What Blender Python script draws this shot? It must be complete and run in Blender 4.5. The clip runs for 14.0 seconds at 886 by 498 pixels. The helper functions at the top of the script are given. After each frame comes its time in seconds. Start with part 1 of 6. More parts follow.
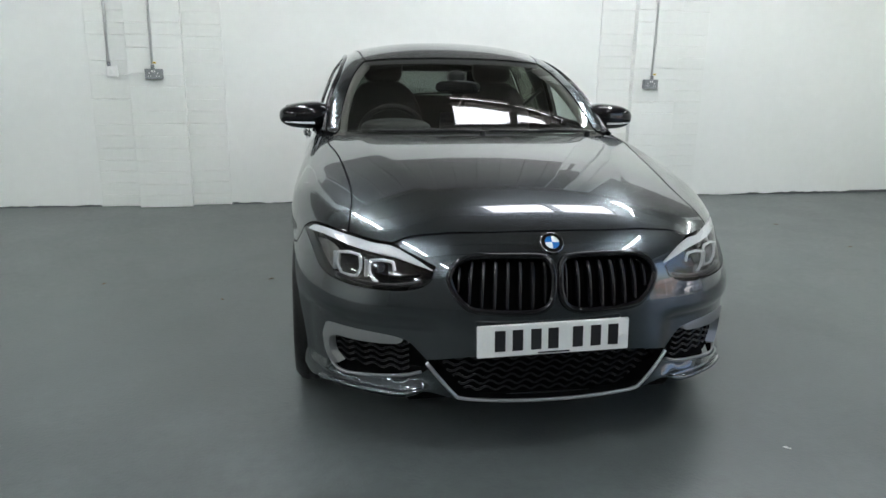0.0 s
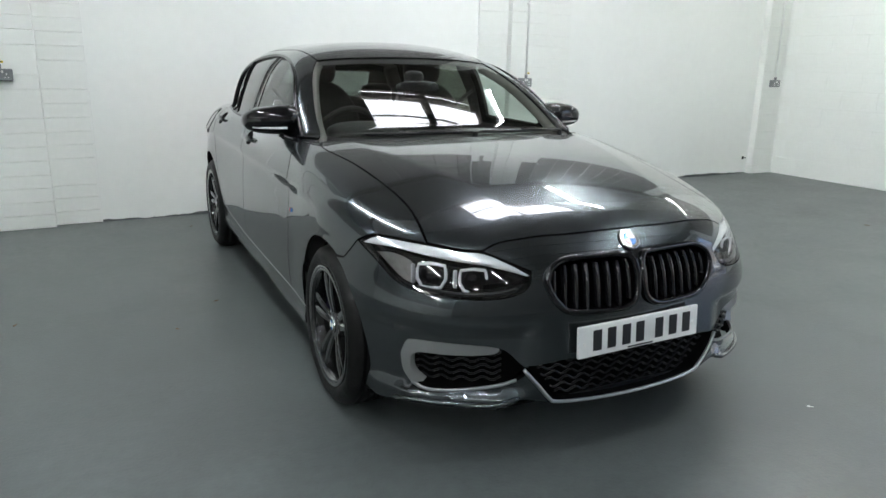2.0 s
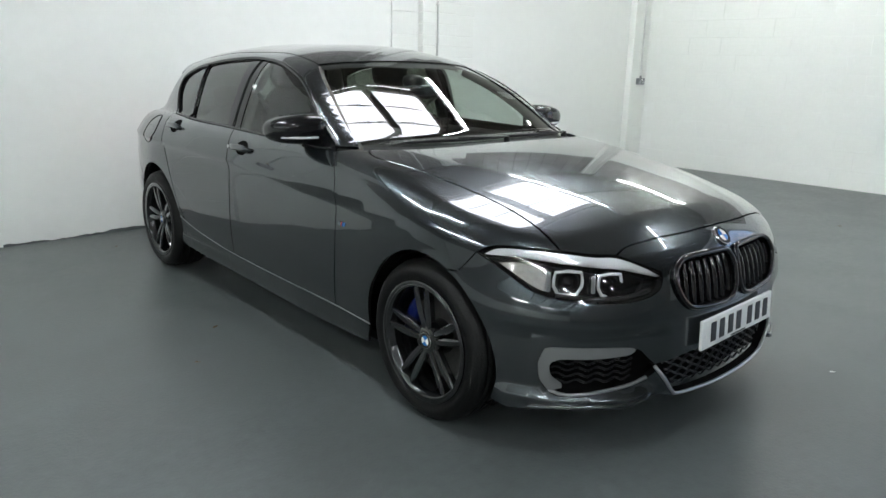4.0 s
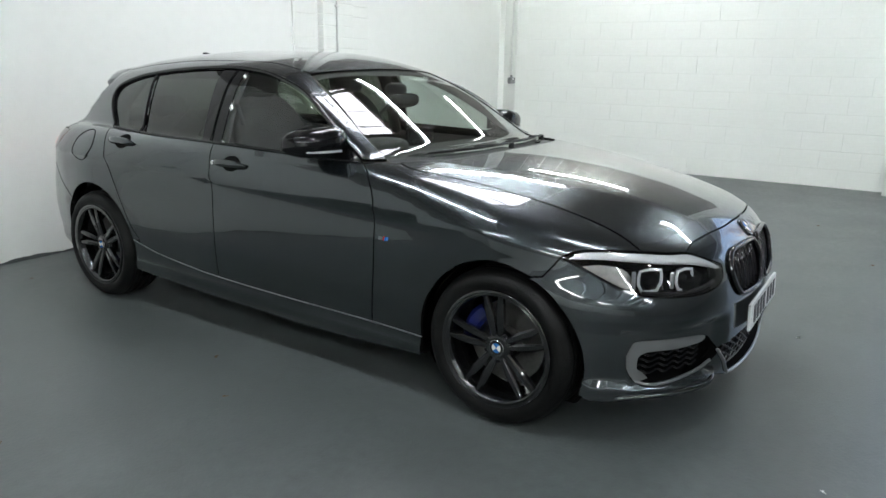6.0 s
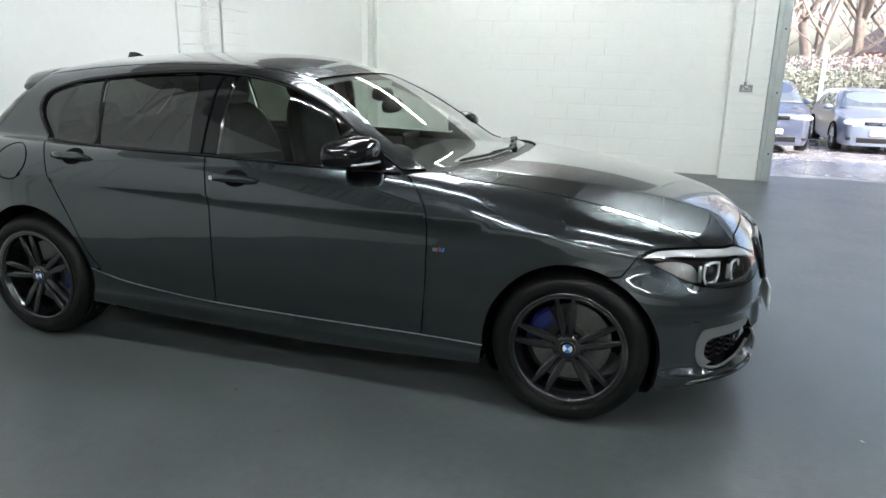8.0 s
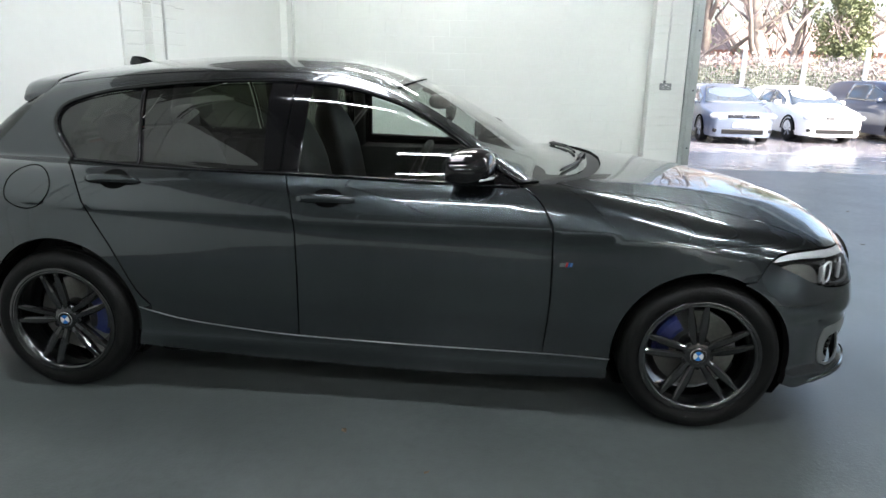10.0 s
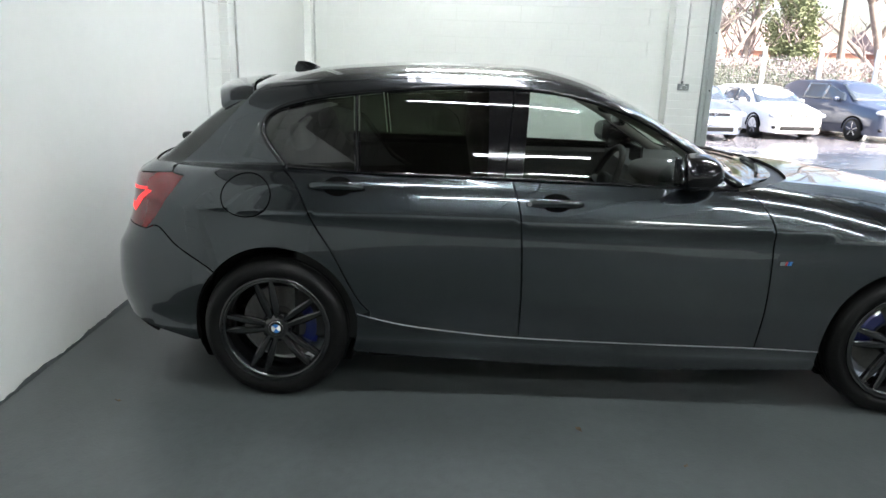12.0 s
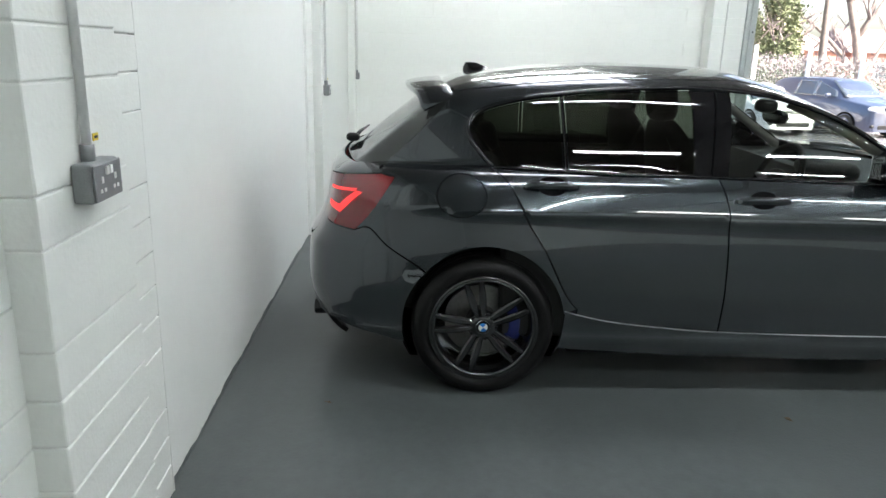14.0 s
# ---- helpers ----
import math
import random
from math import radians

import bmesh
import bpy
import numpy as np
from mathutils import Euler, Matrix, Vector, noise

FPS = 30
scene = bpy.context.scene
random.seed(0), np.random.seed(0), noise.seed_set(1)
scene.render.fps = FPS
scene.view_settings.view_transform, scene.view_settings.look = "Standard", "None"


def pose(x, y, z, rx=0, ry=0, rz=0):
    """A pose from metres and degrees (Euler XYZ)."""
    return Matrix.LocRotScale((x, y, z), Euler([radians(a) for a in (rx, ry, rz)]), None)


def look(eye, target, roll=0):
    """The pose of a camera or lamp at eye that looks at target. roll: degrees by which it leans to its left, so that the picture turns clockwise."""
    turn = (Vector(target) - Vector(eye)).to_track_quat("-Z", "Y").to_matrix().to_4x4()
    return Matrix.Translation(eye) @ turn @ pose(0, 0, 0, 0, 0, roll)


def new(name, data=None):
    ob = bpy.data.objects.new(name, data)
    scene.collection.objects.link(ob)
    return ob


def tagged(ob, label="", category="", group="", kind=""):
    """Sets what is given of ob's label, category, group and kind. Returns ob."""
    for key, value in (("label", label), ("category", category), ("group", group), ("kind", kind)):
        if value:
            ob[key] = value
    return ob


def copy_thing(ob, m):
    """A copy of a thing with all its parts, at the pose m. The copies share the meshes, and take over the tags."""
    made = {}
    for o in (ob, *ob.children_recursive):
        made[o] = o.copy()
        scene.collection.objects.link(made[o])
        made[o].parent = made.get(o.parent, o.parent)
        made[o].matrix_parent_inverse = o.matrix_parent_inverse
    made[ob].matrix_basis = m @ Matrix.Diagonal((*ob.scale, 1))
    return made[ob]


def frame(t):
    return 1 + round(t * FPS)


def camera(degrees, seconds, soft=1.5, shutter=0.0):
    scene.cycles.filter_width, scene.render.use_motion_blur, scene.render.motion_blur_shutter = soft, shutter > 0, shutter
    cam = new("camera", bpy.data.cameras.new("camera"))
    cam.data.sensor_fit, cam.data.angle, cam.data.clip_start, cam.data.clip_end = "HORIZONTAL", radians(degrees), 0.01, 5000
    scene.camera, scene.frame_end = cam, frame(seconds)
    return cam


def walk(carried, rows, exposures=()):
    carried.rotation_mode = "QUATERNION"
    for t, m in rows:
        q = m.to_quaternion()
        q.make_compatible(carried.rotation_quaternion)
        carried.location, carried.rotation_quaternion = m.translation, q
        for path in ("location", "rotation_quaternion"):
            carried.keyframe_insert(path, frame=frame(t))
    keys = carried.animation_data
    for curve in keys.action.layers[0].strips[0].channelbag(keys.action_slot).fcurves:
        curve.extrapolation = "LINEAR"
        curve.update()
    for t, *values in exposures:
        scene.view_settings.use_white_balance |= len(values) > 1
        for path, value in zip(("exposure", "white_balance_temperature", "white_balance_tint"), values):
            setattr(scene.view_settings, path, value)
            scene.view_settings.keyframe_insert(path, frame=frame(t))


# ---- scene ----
cam = camera(64.2, 14.0)
PATH = [
    (0, (-0.05, 0.044, 1.33), (0.31, 1.942, 0.814), 1.0),
    (0.5, (-0.291, 0.103, 1.32), (0.218, 1.968, 0.806), 1.0),
    (1, (-0.514, 0.186, 1.317), (0.12, 2.013, 0.804), 1.1),
    (1.5, (-0.734, 0.327, 1.317), (0.033, 2.102, 0.805), 1.1),
    (2, (-0.934, 0.433, 1.323), (-0.036, 2.146, 0.812), 1.1),
    (2.5, (-1.151, 0.566, 1.326), (-0.093, 2.184, 0.815), 1.3),
    (3, (-1.345, 0.725, 1.322), (-0.2, 2.283, 0.812), 1.2),
    (3.5, (-1.545, 0.892, 1.348), (-0.326, 2.392, 0.834), 1.2),
    (4, (-1.759, 1.053, 1.346), (-0.452, 2.477, 0.834), 1.2),
    (6.5, (-2.502, 1.944, 1.419), (-0.808, 2.873, 0.901), 1.0),
    (7, (-2.634, 2.169, 1.444), (-0.877, 2.969, 0.92), 1.2),
    (9.5, (-2.818, 3.508, 1.424), (-0.901, 3.735, 0.902), 1.2),
    (10, (-2.809, 3.771, 1.455), (-0.885, 3.923, 0.93), 1.3),
    (10.5, (-2.866, 4.096, 1.468), (-0.938, 4.181, 0.942), 1.4),
    (11, (-2.866, 4.352, 1.431), (-0.937, 4.392, 0.906), 1.4),
    (11.5, (-2.86, 4.614, 1.458), (-0.93, 4.626, 0.932), 1.5),
    (12, (-2.917, 4.95, 1.473), (-0.988, 4.932, 0.943), 1.6),
    (12.5, (-2.929, 5.196, 1.456), (-1.001, 5.157, 0.926), 1.5),
    (13, (-2.885, 5.486, 1.462), (-0.958, 5.429, 0.931), 1.5),
    (13.5, (-2.935, 5.767, 1.478), (-1.009, 5.687, 0.944), 1.6),
    (14, (-2.934, 5.976, 1.462), (-1.009, 5.871, 0.929), 1.5),
]
walk(cam, [(t, look(eye, target, roll)) for t, eye, target, roll in PATH], [(0.0, 2.33), (14.0, 2.33)])

# ---- world, sun, lights ----
world = bpy.data.worlds.new("sky")
scene.world = world
world.use_nodes = True
wn = world.node_tree
sky = wn.nodes.new("ShaderNodeTexSky")
sky.sky_type, sky.sun_disc = "NISHITA", False
sky.sun_elevation, sky.sun_rotation = radians(42), radians(226)
sky.air_density, sky.dust_density, sky.ozone_density = 1.0, 4.0, 1.0
wn.nodes["Background"].inputs["Strength"].default_value = 0.15
wn.links.new(sky.outputs["Color"], wn.nodes["Background"].inputs["Color"])
sun = new("sun", bpy.data.lights.new("sun", "SUN"))
sun.data.energy, sun.data.angle, sun.data.color = 4.2, radians(12), (1.0, 0.96, 0.9)
sun.matrix_world = look((-14, -30, 34), (14, -3, 0))


# ---- materials ----
def material(name, color, rough=0.5, metal=0.0, coat=0.0, vary=0.0, scale=8.0, bump=0.0, bump_scale=40.0, rough_vary=0.0, spec=0.5):
    m = bpy.data.materials.new(name)
    m.use_nodes = True
    nt = m.node_tree
    b = nt.nodes["Principled BSDF"]
    b.inputs["Base Color"].default_value = (*color, 1)
    b.inputs["Roughness"].default_value = rough
    b.inputs["Metallic"].default_value = metal
    b.inputs["Coat Weight"].default_value = coat
    b.inputs["Coat Roughness"].default_value = 0.02
    b.inputs["Specular IOR Level"].default_value = spec
    tc = nt.nodes.new("ShaderNodeTexCoord")
    if vary or rough_vary:
        n1, n2 = nt.nodes.new("ShaderNodeTexNoise"), nt.nodes.new("ShaderNodeTexNoise")
        n1.inputs["Scale"].default_value, n2.inputs["Scale"].default_value = scale, scale * 9
        n1.inputs["Detail"].default_value = n2.inputs["Detail"].default_value = 5
        nt.links.new(tc.outputs["Object"], n1.inputs["Vector"])
        nt.links.new(tc.outputs["Object"], n2.inputs["Vector"])
        add = nt.nodes.new("ShaderNodeMath")
        add.operation = "ADD"
        nt.links.new(n1.outputs["Fac"], add.inputs[0])
        nt.links.new(n2.outputs["Fac"], add.inputs[1])
        if vary:
            mp = nt.nodes.new("ShaderNodeMapRange")
            mp.inputs[1].default_value, mp.inputs[2].default_value = 0.6, 1.4
            mp.inputs[3].default_value, mp.inputs[4].default_value = 1 - vary, 1 + vary
            nt.links.new(add.outputs[0], mp.inputs[0])
            mix = nt.nodes.new("ShaderNodeVectorMath")
            mix.operation = "SCALE"
            mix.inputs[0].default_value = color
            nt.links.new(mp.outputs[0], mix.inputs["Scale"])
            nt.links.new(mix.outputs[0], b.inputs["Base Color"])
        if rough_vary:
            mr = nt.nodes.new("ShaderNodeMapRange")
            mr.inputs[1].default_value, mr.inputs[2].default_value = 0.6, 1.4
            mr.inputs[3].default_value, mr.inputs[4].default_value = max(rough - rough_vary, 0.02), rough + rough_vary
            nt.links.new(add.outputs[0], mr.inputs[0])
            nt.links.new(mr.outputs[0], b.inputs["Roughness"])
    if bump:
        n3, bp = nt.nodes.new("ShaderNodeTexNoise"), nt.nodes.new("ShaderNodeBump")
        n3.inputs["Scale"].default_value, n3.inputs["Detail"].default_value = bump_scale, 6
        bp.inputs["Strength"].default_value, bp.inputs["Distance"].default_value = bump, 0.01
        nt.links.new(tc.outputs["Object"], n3.inputs["Vector"])
        nt.links.new(n3.outputs["Fac"], bp.inputs["Height"])
        nt.links.new(bp.outputs["Normal"], b.inputs["Normal"])
    return m


def glow(name, color, strength):
    m = bpy.data.materials.new(name)
    m.use_nodes = True
    b = m.node_tree.nodes["Principled BSDF"]
    b.inputs["Base Color"].default_value = (*color, 1)
    b.inputs["Emission Color"].default_value = (*color, 1)
    b.inputs["Emission Strength"].default_value = strength
    return m


def pane(name, tint, gloss=1.0, ior=1.5):
    """Thin glass: tinted see-through with a Fresnel gloss."""
    m = bpy.data.materials.new(name)
    m.use_nodes = True
    nt = m.node_tree
    nt.nodes.remove(nt.nodes["Principled BSDF"])
    tr, gl, mx, fr, pw, ma = (nt.nodes.new("ShaderNode" + k) for k in ("BsdfTransparent", "BsdfGlossy", "MixShader", "LayerWeight", "Math", "Math"))
    tr.inputs["Color"].default_value = (*tint, 1)
    gl.inputs["Roughness"].default_value = 0.01
    gl.inputs["Color"].default_value = (gloss, gloss, gloss, 1)
    fr.inputs["Blend"].default_value = 0.5
    pw.operation, ma.operation = "POWER", "MULTIPLY_ADD"
    pw.inputs[1].default_value = 5.0
    f0 = 2 * ((ior - 1) / (ior + 1)) ** 2  # both faces of the sheet
    ma.inputs[1].default_value, ma.inputs[2].default_value = 1 - f0, f0
    nt.links.new(fr.outputs["Facing"], pw.inputs[0])
    nt.links.new(pw.outputs[0], ma.inputs[0])
    nt.links.new(ma.outputs[0], mx.inputs[0])
    nt.links.new(tr.outputs[0], mx.inputs[1])
    nt.links.new(gl.outputs[0], mx.inputs[2])
    nt.links.new(mx.outputs[0], nt.nodes["Material Output"].inputs["Surface"])
    return m


def car_paint(name, color, metal=0.55, rough=0.38):
    m = material(name, color, rough, metal, 1.0)
    nt = m.node_tree
    b = nt.nodes["Principled BSDF"]
    tc, n = nt.nodes.new("ShaderNodeTexCoord"), nt.nodes.new("ShaderNodeTexNoise")
    b.inputs["Coat IOR"].default_value = 1.6
    n.inputs["Scale"].default_value, n.inputs["Detail"].default_value = 900, 2
    mp = nt.nodes.new("ShaderNodeMapRange")
    mp.inputs[1].default_value, mp.inputs[2].default_value = 0.3, 0.7
    mp.inputs[3].default_value, mp.inputs[4].default_value = 0.75, 1.35
    sc = nt.nodes.new("ShaderNodeVectorMath")
    sc.operation = "SCALE"
    sc.inputs[0].default_value = color
    nt.links.new(tc.outputs["Object"], n.inputs["Vector"])
    nt.links.new(n.outputs["Fac"], mp.inputs[0])
    nt.links.new(mp.outputs[0], sc.inputs["Scale"])
    nt.links.new(sc.outputs[0], b.inputs["Base Color"])
    return m


M_PAINT = car_paint("grey_metallic_paint", (0.045, 0.054, 0.060), 0.93, 0.26)
M_BLACK = material("gloss_black", (0.006, 0.006, 0.007), 0.08, 0, 0.0, spec=0.45)
M_SATIN = material("satin_black_plastic", (0.006, 0.006, 0.007), 0.40, 0, 0, 0.2, 30, 0.05, 300, 0, 0.3)
M_DARK = material("dark_void", (0.004, 0.004, 0.004), 0.9, spec=0.05)
M_TYRE = material("tyre_rubber", (0.0045, 0.0045, 0.0045), 0.48, 0, 0, 0.35, 12, 0.2, 120, 0.12, 0.22)
M_RIM = material("dark_wheel_metal", (0.012, 0.013, 0.014), 0.2, 0.5, 1.0, 0.1, 40)
M_DISC = material("brake_disc_steel", (0.20, 0.195, 0.185), 0.35, 0.9, 0, 0.25, 60)
M_BLUE = material("blue_brake_paint", (0.005, 0.012, 0.10), 0.3, 0, 0.6, 0.1, 20)
M_CHROME = material("bright_metal", (0.62, 0.63, 0.64), 0.12, 1.0)
M_SILVER = material("satin_silver", (0.42, 0.43, 0.44), 0.35, 0.8, 0.3)
M_GREYTRIM = material("grey_vent_trim", (0.26, 0.265, 0.27), 0.36, 0.7, 0.3)
M_WHITEP = material("white_plastic", (0.80, 0.80, 0.78), 0.35, 0, 0, 0.03, 20)
M_INK = material("black_ink", (0.012, 0.012, 0.014), 0.4)
M_PLATE = material("plate_white", (0.80, 0.81, 0.80), 0.3, 0, 0.5, 0.04, 14)
M_LEATHER = material("black_leather", (0.016, 0.015, 0.014), 0.55, 0, 0, 0.25, 25, 0.04, 160, 0, 0.2)
M_CABIN = material("cabin_plastic", (0.024, 0.025, 0.024), 0.6, 0, 0, 0.2, 30, 0.04, 200, 0, 0.2)
M_LINER = material("grey_headlining", (0.10, 0.095, 0.085), 0.9, 0, 0, 0.1, 30)
M_RED = material("red_lens", (0.17, 0.006, 0.008), 0.10, 0, 1.0, 0.15, 30)
M_REDB = glow("red_lamp_bar", (0.75, 0.03, 0.03), 0.35)
M_LAMPW = material("lamp_white", (0.62, 0.63, 0.64), 0.22, 0.1, 0.8)
M_ROUNDEL = material("emblem_blue", (0.02, 0.16, 0.48), 0.25, 0, 0.8)
M_MBLUE = material("emblem_pale_blue", (0.05, 0.22, 0.6), 0.3, 0, 0.5)
M_MRED = material("emblem_red", (0.5, 0.015, 0.02), 0.3, 0, 0.5)
M_GLASS = pane("clear_car_glass", (0.74, 0.80, 0.76))
M_PRIVACY = pane("privacy_glass", (0.13, 0.15, 0.12))
M_REARGLASS = pane("rear_glass", (0.20, 0.23, 0.21))
M_LENS = pane("lamp_lens", (0.92, 0.93, 0.94), 1.0, 1.45)
M_WALL = material("white_wall_paint", (0.78, 0.795, 0.765), 0.6, 0, 0, 0.025, 1.2, 0.10, 60, 0.1)
M_BLOCK = material("white_painted_block", (0.77, 0.785, 0.75), 0.55, 0, 0, 0.03, 3.0, 0.14, 70, 0.1)
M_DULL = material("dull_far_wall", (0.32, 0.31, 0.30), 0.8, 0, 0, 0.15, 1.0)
M_SOCKET = material("grey_metalclad", (0.24, 0.25, 0.255), 0.42, 0.5, 0, 0.15, 40)
M_CONDUIT = material("conduit_white", (0.76, 0.77, 0.75), 0.5, 0.0, 0, 0.06, 14)
M_YELLOW = material("yellow_label", (0.75, 0.55, 0.03), 0.5)
M_STEEL = material("grey_painted_steel", (0.38, 0.41, 0.40), 0.42, 0.3, 0, 0.12, 5, 0.1, 30)
M_REFLBAND = material("dull_reflection_band", (0.17, 0.165, 0.155), 0.7, 0, 0, 0.15, 1.5)
M_CEIL = material("ceiling_sheet", (0.11, 0.095, 0.08), 0.8, 0, 0, 0.15, 2)
M_TUBE = glow("lit_tube", (0.93, 1.0, 1.03), 25.0)
M_DIMTUBE = glow("dimmed_lit_tube", (0.97, 1.0, 0.96), 13.0)
M_ROOFLIGHT = glow("daylit_roof_sheet", (0.93, 0.93, 1.0), 2.6)


def floor_paint():
    m = material("grey_floor_paint", (0.088, 0.100, 0.099), 0.36, 0, 0, 0.24, 2.2, 0.10, 70, 0.08)
    nt = m.node_tree
    b = nt.nodes["Principled BSDF"]
    tc = nt.nodes.new("ShaderNodeTexCoord")
    # scuffs: sparse darker smears
    n, r = nt.nodes.new("ShaderNodeTexNoise"), nt.nodes.new("ShaderNodeMapRange")
    n.inputs["Scale"].default_value, n.inputs["Detail"].default_value, n.inputs["Distortion"].default_value = 1.4, 6, 0.8
    r.inputs[1].default_value, r.inputs[2].default_value = 0.42, 0.78
    r.inputs[3].default_value, r.inputs[4].default_value = 0.0, 0.65
    nt.links.new(tc.outputs["Object"], n.inputs["Vector"])
    nt.links.new(n.outputs["Fac"], r.inputs[0])
    old = b.inputs["Base Color"].links[0].from_socket
    mix = nt.nodes.new("ShaderNodeMixRGB")
    mix.inputs["Color2"].default_value = (0.066, 0.074, 0.072, 1)
    nt.links.new(r.outputs[0], mix.inputs["Fac"])
    nt.links.new(old, mix.inputs["Color1"])
    nt.links.new(mix.outputs[0], b.inputs["Base Color"])
    return m


M_FLOOR = floor_paint()
M_TARMAC = material("wet_tarmac", (0.21, 0.20, 0.22), 0.20, 0, 0, 0.4, 0.5, 0.15, 60, 0.16)
M_BARK = material("bark", (0.23, 0.19, 0.165), 0.9, 0, 0, 0.35, 6, 0.6, 20)
M_TWIG = material("twigs", (0.24, 0.195, 0.185), 0.9, 0, 0, 0.3, 4)
M_LEAF = material("ivy_leaf", (0.16, 0.18, 0.09), 0.6, 0, 0, 0.4, 2)
M_HEDGE = material("hedge_leaf", (0.12, 0.135, 0.09), 0.7, 0, 0, 0.45, 1.5)
M_FENCE = material("galvanised_mesh", (0.42, 0.42, 0.43), 0.55, 0.2)
M_POST = material("white_post", (0.78, 0.78, 0.78), 0.5)
M_BRICK = material("brick_house", (0.30, 0.15, 0.11), 0.85, 0, 0, 0.2, 3)
M_ROOF = material("roof_tiles", (0.22, 0.16, 0.14), 0.85, 0, 0, 0.2, 3)
P_BLUE = car_paint("blue_grey_paint", (0.12, 0.145, 0.20), 0.4, 0.4)
P_WHITE = car_paint("white_paint", (0.75, 0.75, 0.74), 0.0, 0.4)
P_NAVY = car_paint("dark_navy_paint", (0.03, 0.04, 0.07), 0.4, 0.4)
M_YARDGLASS = material("parked_car_glass", (0.05, 0.06, 0.07), 0.05, 0, 1.0)


# ---- mesh helpers ----
def part(name, bm, mat, parent=None, label="", smooth=False):
    """Links a bmesh as one mesh object under a thing or a part."""
    me = bpy.data.meshes.new(name)
    bm.to_mesh(me)
    bm.free()
    if smooth:
        me.polygons.foreach_set("use_smooth", [True] * len(me.polygons))
    me.materials.append(mat)
    ob = new(name, me)
    if parent:
        ob.parent = parent
    return tagged(ob, label)


def shared(name, me, parent=None, m=None):
    ob = new(name, me)
    if parent:
        ob.parent = parent
    if m is not None:
        ob.matrix_basis = m
    return ob


def thing(name, label, category, m=None, group="", kind=""):
    ob = new(name)
    if m is not None:
        ob.matrix_basis = m
    return tagged(ob, label, category, group, kind)


def add_box(bm, lo, hi, bevel=0.0, segs=1, m=None):
    lo, hi = Vector(lo), Vector(hi)
    r = bmesh.ops.create_cube(bm, size=1.0, matrix=Matrix.Translation((lo + hi) / 2) @ Matrix.Diagonal((*(hi - lo), 1)))
    vs = r["verts"]
    if bevel:
        es = list({e for v in vs for e in v.link_edges})
        g = bmesh.ops.bevel(bm, geom=es, offset=bevel, segments=segs, affect="EDGES", profile=0.5)
        vs = list({v for f in g["faces"] for v in f.verts} | {v for v in vs if v.is_valid})
    if m is not None:
        bmesh.ops.transform(bm, matrix=m, verts=vs)
    return vs


def box(lo, hi, bevel=0.0, segs=1):
    bm = bmesh.new()
    add_box(bm, lo, hi, bevel, segs)
    return bm


def add_tube(bm, pts, r, n=8, taper=None, closed=False):
    """A tube along points; taper: radius factors."""
    pts = [Vector(p) for p in pts]
    rings = []
    up = None
    for i, p in enumerate(pts):
        if closed:
            d = pts[(i + 1) % len(pts)] - pts[i - 1]
        else:
            d = pts[min(i + 1, len(pts) - 1)] - pts[max(i - 1, 0)]
        d.normalize()
        if up is None:
            up = d.orthogonal().normalized()
        up = (up - d * up.dot(d)).normalized()
        w = d.cross(up)
        rr = r * (taper[i] if taper else 1)
        rings.append([bm.verts.new(p + (up * math.cos(2 * math.pi * k / n) + w * math.sin(2 * math.pi * k / n)) * rr) for k in range(n)])
    last = len(rings) if closed else len(rings) - 1
    for i in range(last):
        a, b = rings[i], rings[(i + 1) % len(rings)]
        for k in range(n):
            bm.faces.new((a[k], a[(k + 1) % n], b[(k + 1) % n], b[k]))
    if not closed:
        bm.faces.new(rings[0][::-1])
        bm.faces.new(rings[-1])
    return bm


def tube(pts, r, n=8, taper=None, closed=False):
    return add_tube(bmesh.new(), pts, r, n, taper, closed)


def lathe(profile, n=48, axis="x"):
    """Turns a profile of (along, radius) about an axis."""
    bm = bmesh.new()
    rings = []
    for s, r in profile:
        ring = []
        for k in range(n):
            c, d = math.cos(2 * math.pi * k / n) * r, math.sin(2 * math.pi * k / n) * r
            ring.append(bm.verts.new((s, c, d) if axis == "x" else (c, s, d) if axis == "y" else (c, d, s)))
        rings.append(ring)
    for a, b in zip(rings, rings[1:]):
        for k in range(n):
            bm.faces.new((a[k], a[(k + 1) % n], b[(k + 1) % n], b[k]))
    return bm


def blob(c, size, power=2.6, nu=32, nv=20):
    """A rounded block (superellipsoid)."""
    bm = bmesh.new()
    bmesh.ops.create_uvsphere(bm, u_segments=nu, v_segments=nv, radius=1)
    for v in bm.verts:
        l = (abs(v.co.x) ** power + abs(v.co.y) ** power + abs(v.co.z) ** power) ** (1 / power)
        v.co = Vector((v.co.x / l * size[0] + c[0], v.co.y / l * size[1] + c[1], v.co.z / l * size[2] + c[2]))
    return bm


# ---- the room ----
WALL_Y, WALL_X, CEIL = 6.775, 7.22, 4.6
LEFT_X, NEAR_Y = -10.5, -9.0
DOOR_A, DOOR_B = -4.2, 1.30

